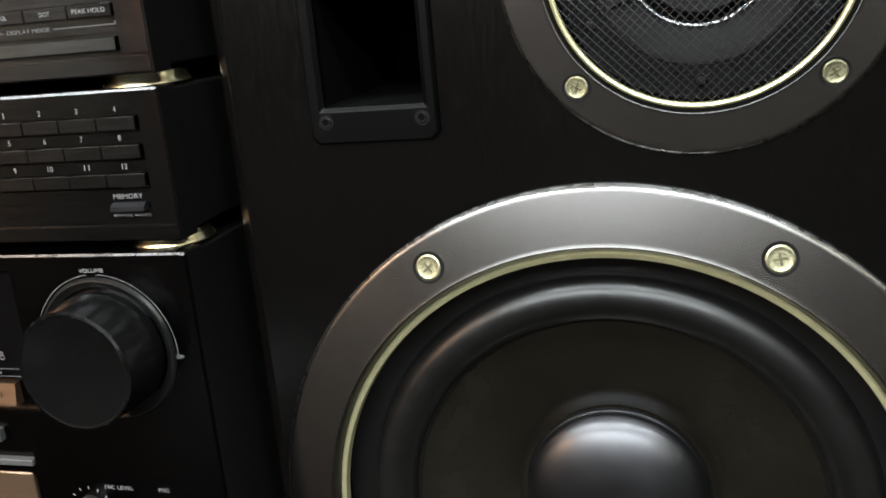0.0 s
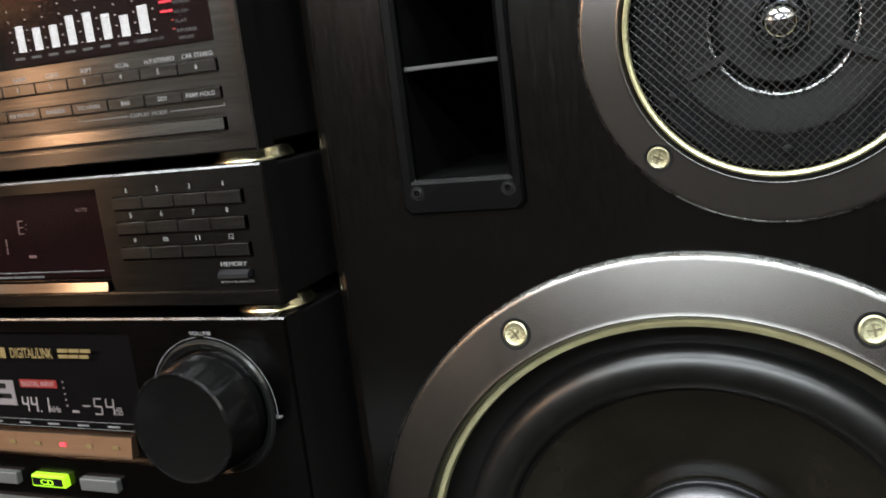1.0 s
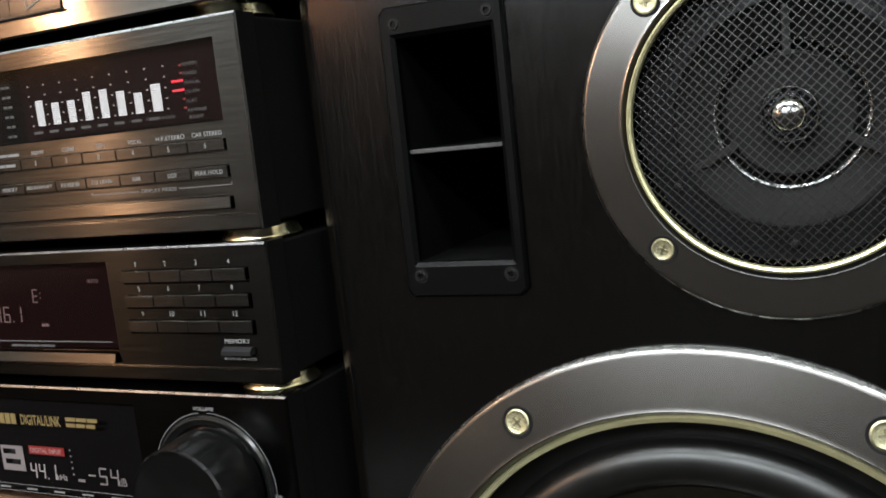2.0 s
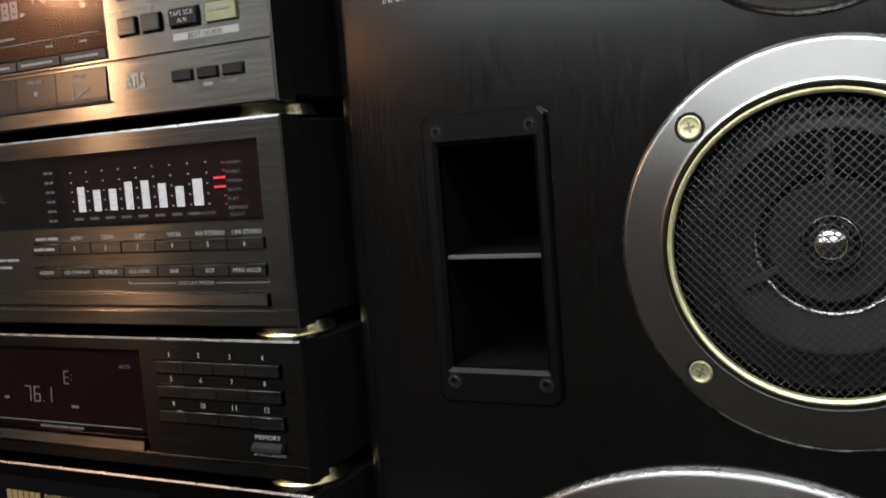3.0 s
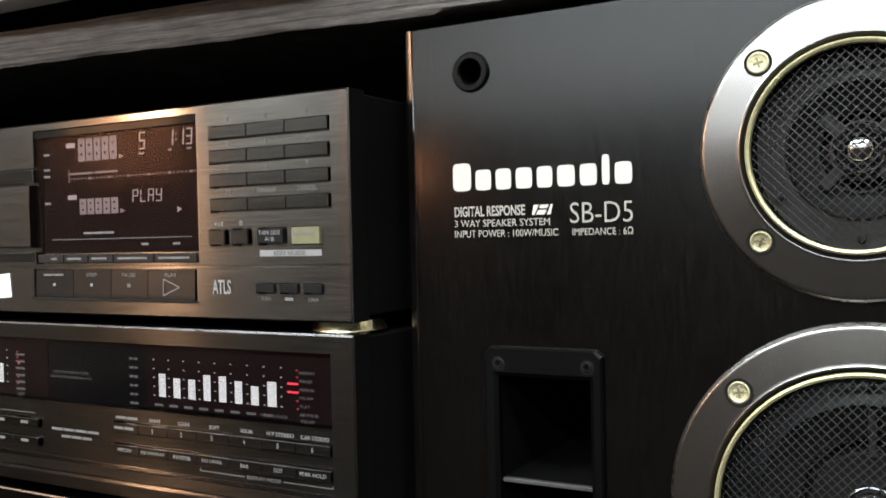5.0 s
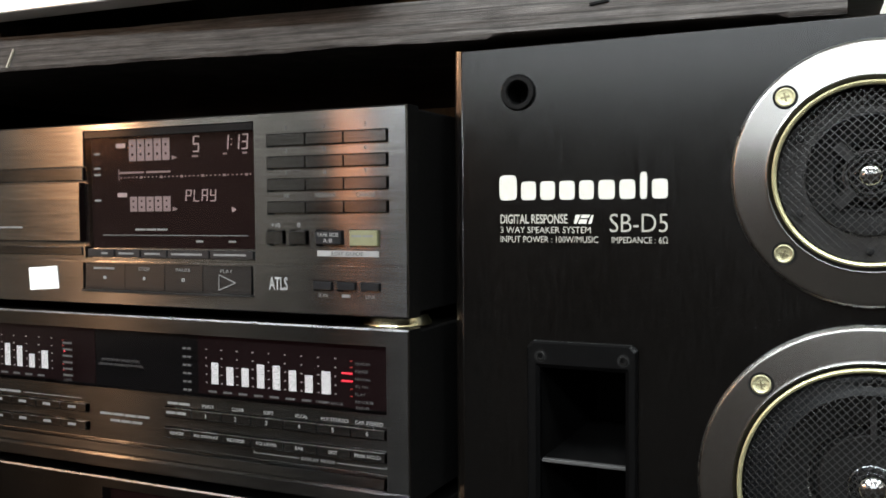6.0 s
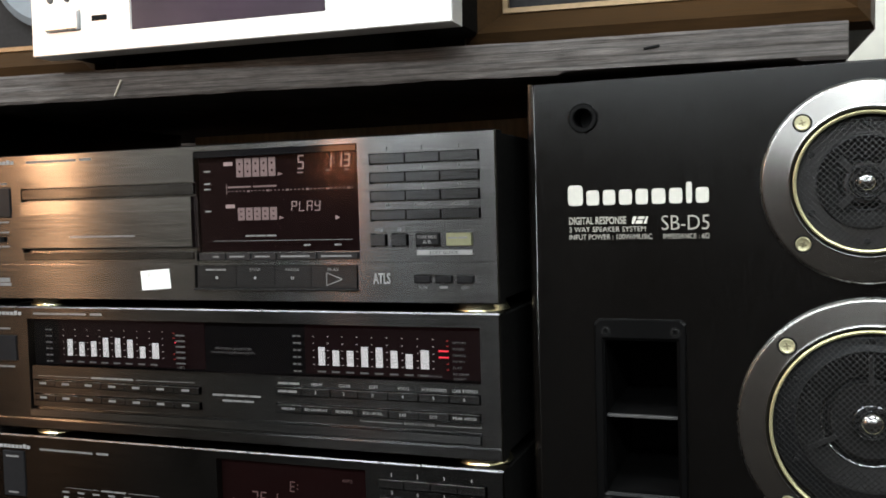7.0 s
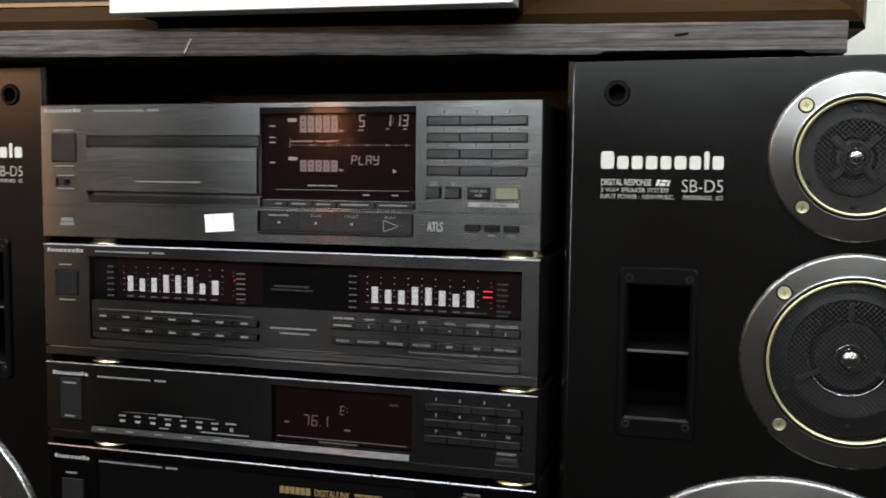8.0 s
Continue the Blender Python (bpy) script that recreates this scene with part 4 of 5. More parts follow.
tri.faces.new([tri.verts.new(p) for p in ((0.3145, YG, 0.7195), (0.3178, YG, 0.7212), (0.3145, YG, 0.7230))])
part("play_mark", tri, LIT_PALE, win)
sink(win, (0.60, -0.57, 0.729), 0.0050)
labels = (("1", "2", "3"), ("4", "5", "6"), ("7", "8", "9"), ("10", "PROGRAM", "CANCEL"))
for r, z1 in enumerate((0.7632, 0.7505, 0.7380, 0.7252)):
    for k, (a, c) in enumerate(((0.3420, 0.3674), (0.3679, 0.3922), (0.3927, 0.4190))):
        key(a, c, z1 - 0.0064, z1, cd, 0.0010)
        s, mid = labels[r][k], (a + c) / 2
        w = 0.0016 * len(s) * (0.45 if s == "1" else 1) if len(s) < 3 else 0.0125
        lettering(s, mid - w / 2, mid + w / 2, z1 + 0.0022, z1 + 0.0046, cd, LETTER_DIM)
for a, c, s in ((0.3415, 0.3525, "+10"), (0.3568, 0.3680, "0")):
    key(a, c, 0.7012, 0.7090, cd, 0.0022)
    w = 0.0020 * len(s)
    lettering(s, (a + c) / 2 - w / 2, (a + c) / 2 + w / 2, 0.7108, 0.7134, cd)
key(0.3742, 0.3908, 0.7015, 0.7090, cd, 0.0020, KEY_SMALL)
lettering("TAPE SIDE", 0.3755, 0.3895, 0.7058, 0.7080, cd, LETTER, -0.0023)
lettering("A/B", 0.3795, 0.3855, 0.7025, 0.7047, cd, LETTER, -0.0023)
key(0.3960, 0.4132, 0.7008, 0.7092, cd, 0.0016, KEY_OLIVE, "lit_key", label="pale olive translucent key")
word_bar(0.3975, 0.4115, 0.7055, 0.7068, cd, LETTER_DIM, 2, -0.0019)
bars([(0.3745, 0.4135, 0.6948, 0.6980)], cd, LETTER, -0.0003, "white_strip", "white printed strip")
lettering("EDIT GUIDE", 0.3840, 0.4040, 0.6954, 0.6974, cd, KEY, -0.0006)
for a, c, s in ((0.2012, 0.2338, ""), (0.2343, 0.2655, "STOP"), (0.2660, 0.2945, "PAUSE"), (0.2950, 0.3298, "PLAY")):
    wedge_key(a, c, 0.6718, 0.6880, cd, 0.0012, KEY_TRANSPORT, "transport_key")
    mid = (a + c) / 2
    yk = -0.0031
    if s:
        lettering(s, mid - 0.0011 * len(s), mid + 0.0011 * len(s), 0.6842, 0.6862, cd, LETTER_DIM, -0.0012)
    else:
        word_bar(mid - 0.009, mid + 0.009, 0.6846, 0.6858, cd, LETTER_DIM, 2, -0.0012)
bars([(0.2168, 0.2190, 0.6785, 0.6803), (0.2490, 0.2508, 0.6785, 0.6803), (0.2792, 0.2799, 0.6782, 0.6804), (0.2806, 0.2813, 0.6782, 0.6804)], cd, LETTER, -0.0014, "key_mark")
tri = bmesh.new()
for a, c in ((0, 1), (1, 2), (2, 0)):
    P = ((0.3070, 0.6740), (0.3070, 0.6830), (0.3190, 0.6785))
    p, q = Vector(P[a]), Vector(P[c])
    nrm = Vector((-(q - p).y, (q - p).x)).normalized() * 0.0003
    tri.faces.new([tri.verts.new((u.x, -0.0016 + (u.y - 0.6738) * 0.042, u.y)) for u in (p - nrm, q - nrm, q + nrm, p + nrm)])
part("play_arrow", tri, LETTER_DIM, cd)
part("key_lip", box(0.1992, 0.3305, -0.0030, 0.003, 0.6706, 0.6715, 0.0002), KEY, cd)
lettering("ATLS", 0.3420, 0.3548, 0.6752, 0.6828, cd, LETTER, -0.0007, 0.02)
for a, c, s in ((0.3722, 0.3840, "SCAN"), (0.3876, 0.3990, ""), (0.4026, 0.4140, "LINK")):
    key(a, c, 0.6764, 0.6808, cd, 0.0018, KEY_SMALL)
    mid = (a + c) / 2
    if s:
        lettering(s, mid - 0.0030, mid + 0.0030, 0.6722, 0.6742, cd, LETTER_DIM, -0.0007)
    else:
        word_bar(mid - 0.003, mid + 0.003, 0.6724, 0.6740, cd, LETTER_DIM, 1, -0.0007)
block_mark(-0.003, 0.034, 0.7690, 0.7725, cd, LETTER)
word_bar(0.0460, 0.0950, 0.7692, 0.7708, cd, LETTER_DIM, 3)
word_bar(0.0980, 0.1100, 0.7692, 0.7710, cd, LETTER_DIM, 1)
word_bar(0.0060, 0.0260, 0.7535, 0.7545, cd, LETTER_DIM, 1)
word_bar(0.0060, 0.0260, 0.7228, 0.7240, cd, LETTER_DIM, 1)
word_bar(0.0080, 0.0260, 0.7148, 0.7158, cd, LETTER_DIM, 1)
word_bar(0.0080, 0.0260, 0.7035, 0.7046, cd, LETTER_DIM, 2)
word_bar(0.0880, 0.1490, 0.7102, 0.7114, cd, LETTER_DIM, 5, -0.0029)
bars([(0.0110, 0.0250, 0.6725, 0.6750), (0.0120, 0.0240, 0.6756, 0.6790)], cd, LETTER_DIM, -0.0007)
st = box(-0.0130, 0.0130, -0.00075, -0.0005, -0.0073, 0.0073)
bmesh.ops.subdivide_edges(st, edges=list(st.edges), cuts=3, use_grid_fill=True)
for v in st.verts:
    v.co.y -= 0.0006 * max(0, (v.co.x + v.co.z) * 40 - 0.3) * (v.co.x > 0)
bmesh.ops.rotate(st, verts=st.verts, matrix=Matrix.Rotation(radians(-4), 3, "Y"))
bmesh.ops.translate(st, verts=st.verts, vec=(0.1640, 0, 0.6778))
sticker = tagged(finish("price_sticker", st, STICKER), "small white paper sticker with faint marks on the player", "sticker")
bars([(0.1575, 0.1583, 0.6790, 0.6830), (0.1583, 0.1600, 0.6820, 0.6830), (0.1583, 0.1596, 0.6805, 0.6812), (0.1640, 0.1652, 0.6700, 0.6716)], sticker, PALE_INK, -0.0011, "faint_mark")

# graphic equaliser
eq_cells = [(SX0, SX1, 0.5655, 0.5672, -0.0022), (SX0, SX1, 0.558, 0.5655, 0.0004), (0.0385, 0.4170, 0.5680, 0.6465, -0.0015), (0.0385, 0.4170, 0.6090, 0.6465, -0.0100),
            (0.0045, 0.0280, 0.6110, 0.6335, -0.0025), (0.0385, 0.4170, 0.5672, 0.5762, -0.0040),
            *[(0.2615, 0.4170, z0 - 0.0008, z0 + 0.0060, -0.0040) for z0 in (0.5955, 0.5830)], *[(0.0415, 0.1990, z0 - 0.0008, z0 + 0.0055, -0.0040) for z0 in (0.5925, 0.5812)]]
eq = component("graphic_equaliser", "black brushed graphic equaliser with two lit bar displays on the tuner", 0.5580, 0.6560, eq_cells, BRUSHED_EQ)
part("power_key", box(0.0055, 0.0270, -0.0012, 0.004, 0.6120, 0.6325, 0.0005), KEY_SMALL, eq)
glass = part("display_window", pane(0.0388, 0.4167, 0.6092, 0.6462, 0.0002), PANE, eq, "smoked black display window")
part("display_panel", box(0.0386, 0.4169, 0.0070, 0.0095, 0.6091, 0.6464), BACKING, glass)
for a, c in ((0.0640, 0.2000), (0.2840, 0.4165)):
    part("display_panel", box(a, c, 0.0062, 0.0069, 0.6100, 0.6455, 0.0001), DISPLAY_EQ, glass, "dark red display panel")
YQ = -0.0005
HL, HR = (13, 11, 12, 15, 15, 14, 9, 12), (13, 11.5, 11, 14.5, 14.5, 12.5, 10, 13)


def analyser(x0, pitch, heights, with_red):
    for k, hgt in enumerate(heights):
        bx = x0 + pitch * k
        wide = 0.0052 if k < 7 else 0.0060
        n = int(hgt / 1.0)
        b = bmesh.new()
        rows = []
        for i in range(n):
            for zz, yy in ((0.0, 0.0), (0.00082, 0.0), (0.00082, 0.0003), (0.00100, 0.0003)):
                rows.append([b.verts.new((xx, YQ + yy, 0.6178 + 0.0010 * i + zz)) for xx in (bx, bx + wide)])
        for i, (lo, hi) in enumerate(zip(rows, rows[1:])):
            b.faces.new((lo[0], lo[1], hi[1], hi[0])).material_index = 0 if i % 4 == 0 else 1
        bar = part("spectrum_bar", b, LIT_WHITE, glass)
        bar.data.materials.append(GLASS_RED)
    for k in range(9):
        dx = x0 - 0.0042 + pitch * 1.02 * k
        bars([(dx, dx + 0.0010, 0.6180 + 0.0050 * i, 0.6186 + 0.0050 * i) for i in range(5)], glass, LIT_PALE, YQ, "scale_dots", "", True)
    for k in range(8):
        word_bar(x0 + pitch * k - 0.001, x0 + pitch * k + 0.006, 0.6128, 0.6140, glass, LETTER_PANEL, 1, YQ)
    for i in range(6):
        word_bar(x0 - 0.020, x0 - 0.013, 0.6125 + 0.0050 * i, 0.6137 + 0.0050 * i, glass, LETTER_PANEL, 2, YQ)
    bars([(x0 + pitch * 8 + 0.0020, x0 + pitch * 8 + 0.0090, z, z + 0.0009) for z in (0.6300, 0.6257)] if with_red else [(x0 + pitch * 8 + 0.009, x0 + pitch * 8 + 0.0102, 0.630, 0.6308)], glass, LIT_RED, YQ, "red_indicator")
    bars([(x0 + pitch * 8 + 0.0075, x0 + pitch * 8 + 0.0090, z, z + 0.0007) for z in (0.6370, 0.6335, 0.6215, 0.6175)], glass, LIT_RED_DIM, YQ, "red_indicator")


analyser(0.0770, 0.0114, HL, False)
analyser(0.2980, 0.0110, HR, True)
sink(glass, (0.60, -0.57, 0.729), 0.0050)
for i, s in enumerate(("MEMORY", "FIXED", "MANUAL", "EQ ON", "FLAT", "REVERSE")):
    lettering(s, 0.3980, 0.3980 + 0.0016 * len(s), 0.6355 - 0.0042 * i, 0.6370 - 0.0042 * i, glass, LETTER_PANEL, YQ)
    word_bar(0.1790, 0.1880, 0.6355 - 0.0042 * i, 0.6367 - 0.0042 * i, glass, LETTER_PANEL, 1, YQ)
lettering("RIGHT", 0.3985, 0.4070, 0.6112, 0.6128, glass, LETTER_PANEL, YQ)
lettering("LEFT", 0.1800, 0.1868, 0.6112, 0.6128, glass, LETTER_PANEL, YQ)
lettering("FULL RANGE", 0.3725, 0.3900, 0.6126, 0.6140, glass, LETTER_PANEL, YQ)
lettering("SPECTRUM ANALYZER", 0.2130, 0.2440, 0.6268, 0.6284, glass, LETTER_PANEL, YQ)
lettering("GRAPHIC EQUALIZER LEVEL", 0.2100, 0.2470, 0.6238, 0.6254, glass, LETTER_PANEL, YQ)
YF = 0.0012
cols = (0.2620, 0.2838, 0.3062, 0.3274, 0.3500, 0.3724, 0.3945, 0.4162)
top = ("", "HEAVY", "CLEAR", "SOFT", "VOCAL", "H.P.STEREO", "CAR STEREO")
face1 = ("", "1", "2", "3", "4", "5", "6")
face2 = ("MEMORY", "EQ ON/FLAT", "REVERSE", "EQ LEVEL", "BAR", "DOT", "PEAK HOLD")
for k in range(7):
    a, c = cols[k] + 0.0002, cols[k + 1] - 0.0002
    mid = (a + c) / 2
    for z0, z1, s in ((0.5955, 0.6010, face1[k]), (0.5830, 0.5885, face2[k])):
        key(a, c, z0, z1, eq, 0.0008)
        if len(s) == 1:
            lettering(s, mid - (0.0003 if s == "1" else 0.0007), mid + (0.0003 if s == "1" else 0.0007), z0 + 0.0016, z1 - 0.0014, eq, LETTER, -0.0011)
        elif s:
            w = 0.0018 * len(s)
            lettering(s, mid - w / 2, mid + w / 2, z0 + 0.0018, z1 - 0.0017, eq, LETTER, -0.0011)
        else:
            word_bar(mid - 0.008, mid + 0.008, z0 + 0.0020, z1 - 0.0020, eq, LETTER_DIM, 2, -0.0011)
    if top[k]:
        w = 0.00175 * len(top[k])
        lettering(top[k], mid - w / 2, mid + w / 2, 0.6026, 0.6046, eq, LETTER, YF)
    else:
        word_bar(mid - 0.009, mid + 0.009, 0.6029, 0.6043, eq, LETTER_DIM, 2, YF)
lettering("DISPLAY MODE", 0.3610, 0.3830, 0.5786, 0.5804, eq, LETTER_DIM, YF)
bars([(0.3280, 0.3590, 0.57930, 0.57960), (0.3850, 0.4160, 0.57930, 0.57960), (0.3280, 0.3283, 0.5793, 0.5808), (0.4157, 0.4160, 0.5793, 0.5808)], eq, LETTER_DIM, YF)
for k in range(7):
    a = 0.0420 + 0.0223 * k
    for z0 in (0.5925, 0.5812):
        key(a, a + 0.0219, z0, z0 + 0.0050, eq, 0.0008)
        word_bar(a + 0.007, a + 0.0145, z0 + 0.0018, z0 + 0.0034, eq, LETTER_DIM, 1, -0.0011)
word_bar(0.0980, 0.1380, 0.6000, 0.6013, eq, LETTER_DIM, 3, YF)
bars([(0.0460, 0.0960, 0.60050, 0.60075), (0.1400, 0.1930, 0.60050, 0.60075)], eq, LETTER_DIM, YF)
word_bar(0.2085, 0.2500, 0.5920, 0.5934, eq, LETTER_DIM, 4, YF)
word_bar(0.2170, 0.2440, 0.5880, 0.5894, eq, LETTER_DIM, 3, YF)
part("long_bar", prism([(0.003, 0.5684), (-0.0012, 0.5684), (-0.0018, 0.5690), (-0.0013, 0.5742), (0.003, 0.5744)], 0.0390, 0.4158), KEY_METAL, eq, "long brushed bar")
block_mark(-0.003, 0.034, 0.6490, 0.6525, eq, LETTER)
word_bar(0.0450, 0.0980, 0.6498, 0.6512, eq, LETTER_DIM, 3)
word_bar(0.1010, 0.1130, 0.6498, 0.6514, eq, LETTER_DIM, 1)
word_bar(0.0090, 0.0220, 0.6375, 0.6387, eq, LETTER_DIM, 1)
word_bar(0.0080, 0.0250, 0.6068, 0.6080, eq, LETTER_DIM, 2)

# tuner
tn_cells = [(SX0, SX1, 0.4905, 0.4920, -0.0022), (SX0, SX1, 0.4840, 0.4905, 0.0004), (0.2100, 0.3310, 0.4985, 0.5455, -0.0100), (0.0385, 0.3310, 0.4920, 0.4985, -0.0030),
            (0.0060, 0.0300, 0.5005, 0.5395, -0.0025),
            *[(0.3410, 0.4196, z - 0.0070, z + 0.0004, -0.0035) for z in (0.5405, 0.5280, 0.5152)], (0.3984, 0.4170, 0.4976, 0.5026, -0.0030)]
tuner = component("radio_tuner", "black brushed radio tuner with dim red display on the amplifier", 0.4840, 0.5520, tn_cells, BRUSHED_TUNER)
tglass = part("display_window", pane(0.2103, 0.3307, 0.4988, 0.5452, 0.0006), PANE_RED, tuner, "smoked dark red display window")
part("display_panel", box(0.2102, 0.3308, 0.0068, 0.0095, 0.4988, 0.5452), DISPLAY_RED, tglass, "dark red display panel")
YT = 0.0001
seven("76.1", 0.2380, 0.5140, 0.0050, 0.0090, 0.0022, tglass, LIT_FAINT, YT)
seven("E:", 0.2700, 0.5250, 0.0040, 0.0075, 0.0016, tglass, LIT_FAINT, YT)
word_bar(0.2740, 0.2800, 0.5120, 0.5134, tglass, LIT_FAINT, 1, YT)
word_bar(0.2215, 0.2260, 0.5150, 0.5164, tglass, LIT_FAINT, 1, YT)
lettering("AUTO", 0.3120, 0.3200, 0.5352, 0.5372, tglass, LIT_FAINT, YT)
sink(tglass, (0.54, -0.68, 0.717), 0.0050)
bars([(0.2150, 0.3270, 0.5034, 0.5037)], tglass, LETTER_DIM, YT)
word_bar(0.2520, 0.2860, 0.5005, 0.5017, tglass, LETTER_PANEL, 3, YT)
part("tuning_bar", prism([(0.003, 0.4926), (-0.0024, 0.4926), (-0.0030, 0.4931), (-0.0016, 0.4978), (0.003, 0.4980)], 0.0395, 0.3295), KEY_METAL, tuner, "long brushed tuning bar")
tc = (0.3415, 0.3602, 0.3795, 0.3988, 0.4185)
for r, z1 in enumerate((0.5405, 0.5280, 0.5152)):
    for k in range(4):
        a, c = tc[k] + 0.0002, tc[k + 1] - 0.0002
        key(a, c, z1 - 0.0060, z1, tuner, 0.0016)
        s = str(r * 4 + k + 1)
        w = 0.0014 * len(s) * (0.4 if s == "1" else 1)
        lettering(s, (a + c) / 2 - w / 2, (a + c) / 2 + w / 2, z1 + 0.0020, z1 + 0.0045, tuner)
wedge_key(0.3990, 0.4162, 0.4985, 0.5022, tuner, 0.0030, KEY)
lettering("MEMORY", 0.4000, 0.4150, 0.5038, 0.5060, tuner)
lettering("MANUAL", 0.4005, 0.4085, 0.4955, 0.4968, tuner, LETTER_DIM)
lettering("AUTO", 0.4115, 0.4175, 0.4955, 0.4968, tuner, LETTER_DIM)
bars([(0.3985, 0.3998, 0.4957, 0.4966), (0.4092, 0.4110, 0.4958, 0.4964)], tuner, LETTER_DIM)
part("power_key", box(0.0070, 0.0290, -0.0010, 0.004, 0.5015, 0.5385, 0.0005), KEY_SMALL, tuner)
word_bar(0.0110, 0.0250, 0.5335, 0.5350, tuner, LETTER_DIM, 1, -0.0013)
word_bar(0.0120, 0.0230, 0.5040, 0.5054, tuner, LETTER_DIM, 1, -0.0013)
block_mark(0.0000, 0.0360, 0.5408, 0.5443, tuner, LETTER)
word_bar(0.0450, 0.0980, 0.5405, 0.5420, tuner, LETTER_DIM, 3)
word_bar(0.1010, 0.1130, 0.5405, 0.5422, tuner, LETTER_DIM, 1)
for k in range(7):
    a = 0.0660 + 0.0148 * k
    bars([(a, a + 0.0065, 0.5080, 0.5094)], tuner, LETTER_DIM)
    bars([(a + 0.001, a + 0.0058, 0.5032, 0.5052)], tuner, LETTER, -0.0003, "indicator")
bars([(0.0700, 0.1020, 0.51200, 0.51225), (0.1300, 0.1580, 0.51200, 0.51225)], tuner, LETTER_DIM)
word_bar(0.1040, 0.1280, 0.5115, 0.5128, tuner, LETTER_DIM, 2)
bars([(0.1680, 0.1780, 0.5088, 0.5102), (0.1720, 0.1750, 0.5030, 0.5060)], tuner, LETTER_DIM)
word_bar(0.1050, 0.1150, 0.5000, 0.5010, tuner, LETTER_DIM, 1)
word_bar(0.1450, 0.1900, 0.5000, 0.5010, tuner, LETTER_DIM, 3)
for k in range(7):
    bars([(0.0460 + 0.028 * k, 0.0540 + 0.028 * k, 0.4950, 0.4960)], tuner, LETTER_DIM, -0.0030)

# amplifier
AZ = 0.4780
am_cells = [(0.0400, 0.3345, 0.3960, 0.4125, -0.0040), (0.0400, 0.3345, 0.4125, 0.4705, -0.0100), (SX0, SX1, 0.3180, 0.3600, -0.0015), (0.0400, 0.3245, 0.3640, 0.3935, -0.0030)]
amp = component("stereo_amplifier", "black stereo amplifier with large volume knob and lit display", 0.3185, AZ, am_cells, BRUSHED_AMP, 0.0012)
disp = part("display_window", pane(0.0403, 0.3342, 0.4128, 0.4702, 0.0010), PANE, amp, "smoked black display window")
part("display_panel", box(0.0402, 0.3343, 0.0062, 0.0095, 0.4127, 0.4704), BACKING, disp)
YA = 0.0004
lettering("DIGITAL/LINK", 0.2480, 0.2790, 0.4552, 0.4612, disp, GOLD_PRINT, YA, 0.02)
word_bar(0.2170, 0.2450, 0.4552, 0.4612, disp, GOLD_PRINT, 6, YA)
word_bar(0.2830, 0.3070, 0.4588, 0.4608, disp, GOLD_PRINT, 3, YA)
word_bar(0.2830, 0.3050, 0.4555, 0.4575, disp, GOLD_PRINT, 3, YA)
bars([(0.2500, 0.2775, 0.4380, 0.4428)], disp, LIT_RED_DIM, YA, "red_legend")
lettering("DIGITAL INPUT", 0.2515, 0.2760, 0.4390, 0.4418, disp, LIT_PALE, YA - 0.0002)
bars([(0.2270, 0.2450, 0.4270, 0.4420)], disp, LIT_DIM, YA, "lit_block")
bars([(0.2300, 0.2420, 0.4310, 0.4340), (0.2290, 0.2390, 0.4370, 0.4400)], disp, GLASS_BLACK, YA - 0.0002, "block_mark")
seven("44.1", 0.2485, 0.4235, 0.0048, 0.0092, 0.0018, disp, LIT_PALE, YA)
lettering("kHz", 0.2690, 0.2770, 0.4240, 0.4275, disp, LIT_PALE, YA)
seven("-54", 0.2925, 0.4235, 0.0058, 0.0098, 0.0024, disp, LIT_DIM, YA)
lettering("dB", 0.3150, 0.3205, 0.4240, 0.4285, disp, LIT_DIM, YA)
bars([(0.2815, 0.2825, 0.4275 + 0.0035 * k, 0.4285 + 0.0035 * k) for k in range(5)] + [(0.2850, 0.2900, 0.4240, 0.4255)], disp, LIT_DIM, YA, "meter_dots", "", True)
bars([(0.0450, 0.3310, 0.4190, 0.4192), (0.0450, 0.3310, 0.4150, 0.4152)], disp, LETTER_DIM, YA)
for k in range(13):
    word_bar(0.0500 + 0.0215 * k, 0.0590 + 0.0215 * k, 0.4164, 0.4174, disp, LETTER_DIM, 1, YA)
sink(disp, (0.671, -0.355, 0.585), 0.0040)
strip_key = part("bronze_strip", prism([(0.005, 0.3995), (-0.0015, 0.3995), (-0.0015, 0.4005), (0.0004, 0.4110), (0.005, 0.4115)], 0.0405, 0.3225), KEY_BRONZE, amp, "bronze coloured key strip")
for k in range(13):
    bx = 0.0845 + 0.0188 * k
    bars([(bx, bx + 0.0040, 0.4045, 0.4068)], strip_key, LIT_RED if k == 10 else GOLD_PRINT, -0.0014, "indicator", "lit red lamp" if k == 10 else "")
for k, (a, c) in enumerate(((0.0520, 0.0780), (0.0900, 0.1160), (0.1280, 0.1540), (0.1660, 0.1920), (0.2050, 0.2330), (0.2445, 0.2695), (0.2805, 0.3070))):
    lit = k == 5
    kk = part("input_key", box(a, c, -0.0010, 0.004, 0.3783, 0.3856, 0.0006), LIT_GREEN if lit else KEY_GREY, amp, "lit green input key" if lit else "")
    if lit:
        bars([(a + 0.0014, c - 0.0014, 0.3797, 0.3842)], kk, GLASS_BLACK, -0.0015, "key_mark")
        lettering("CD", a + 0.0075, a + 0.0175, 0.3802, 0.3837, kk, LIT_GREEN, -0.0018, 0.03)
part("lower_strip", box(0.0405, 0.3235, -0.0012, 0.004, 0.3655, 0.3690, 0.0005), KEY_GREY, amp)
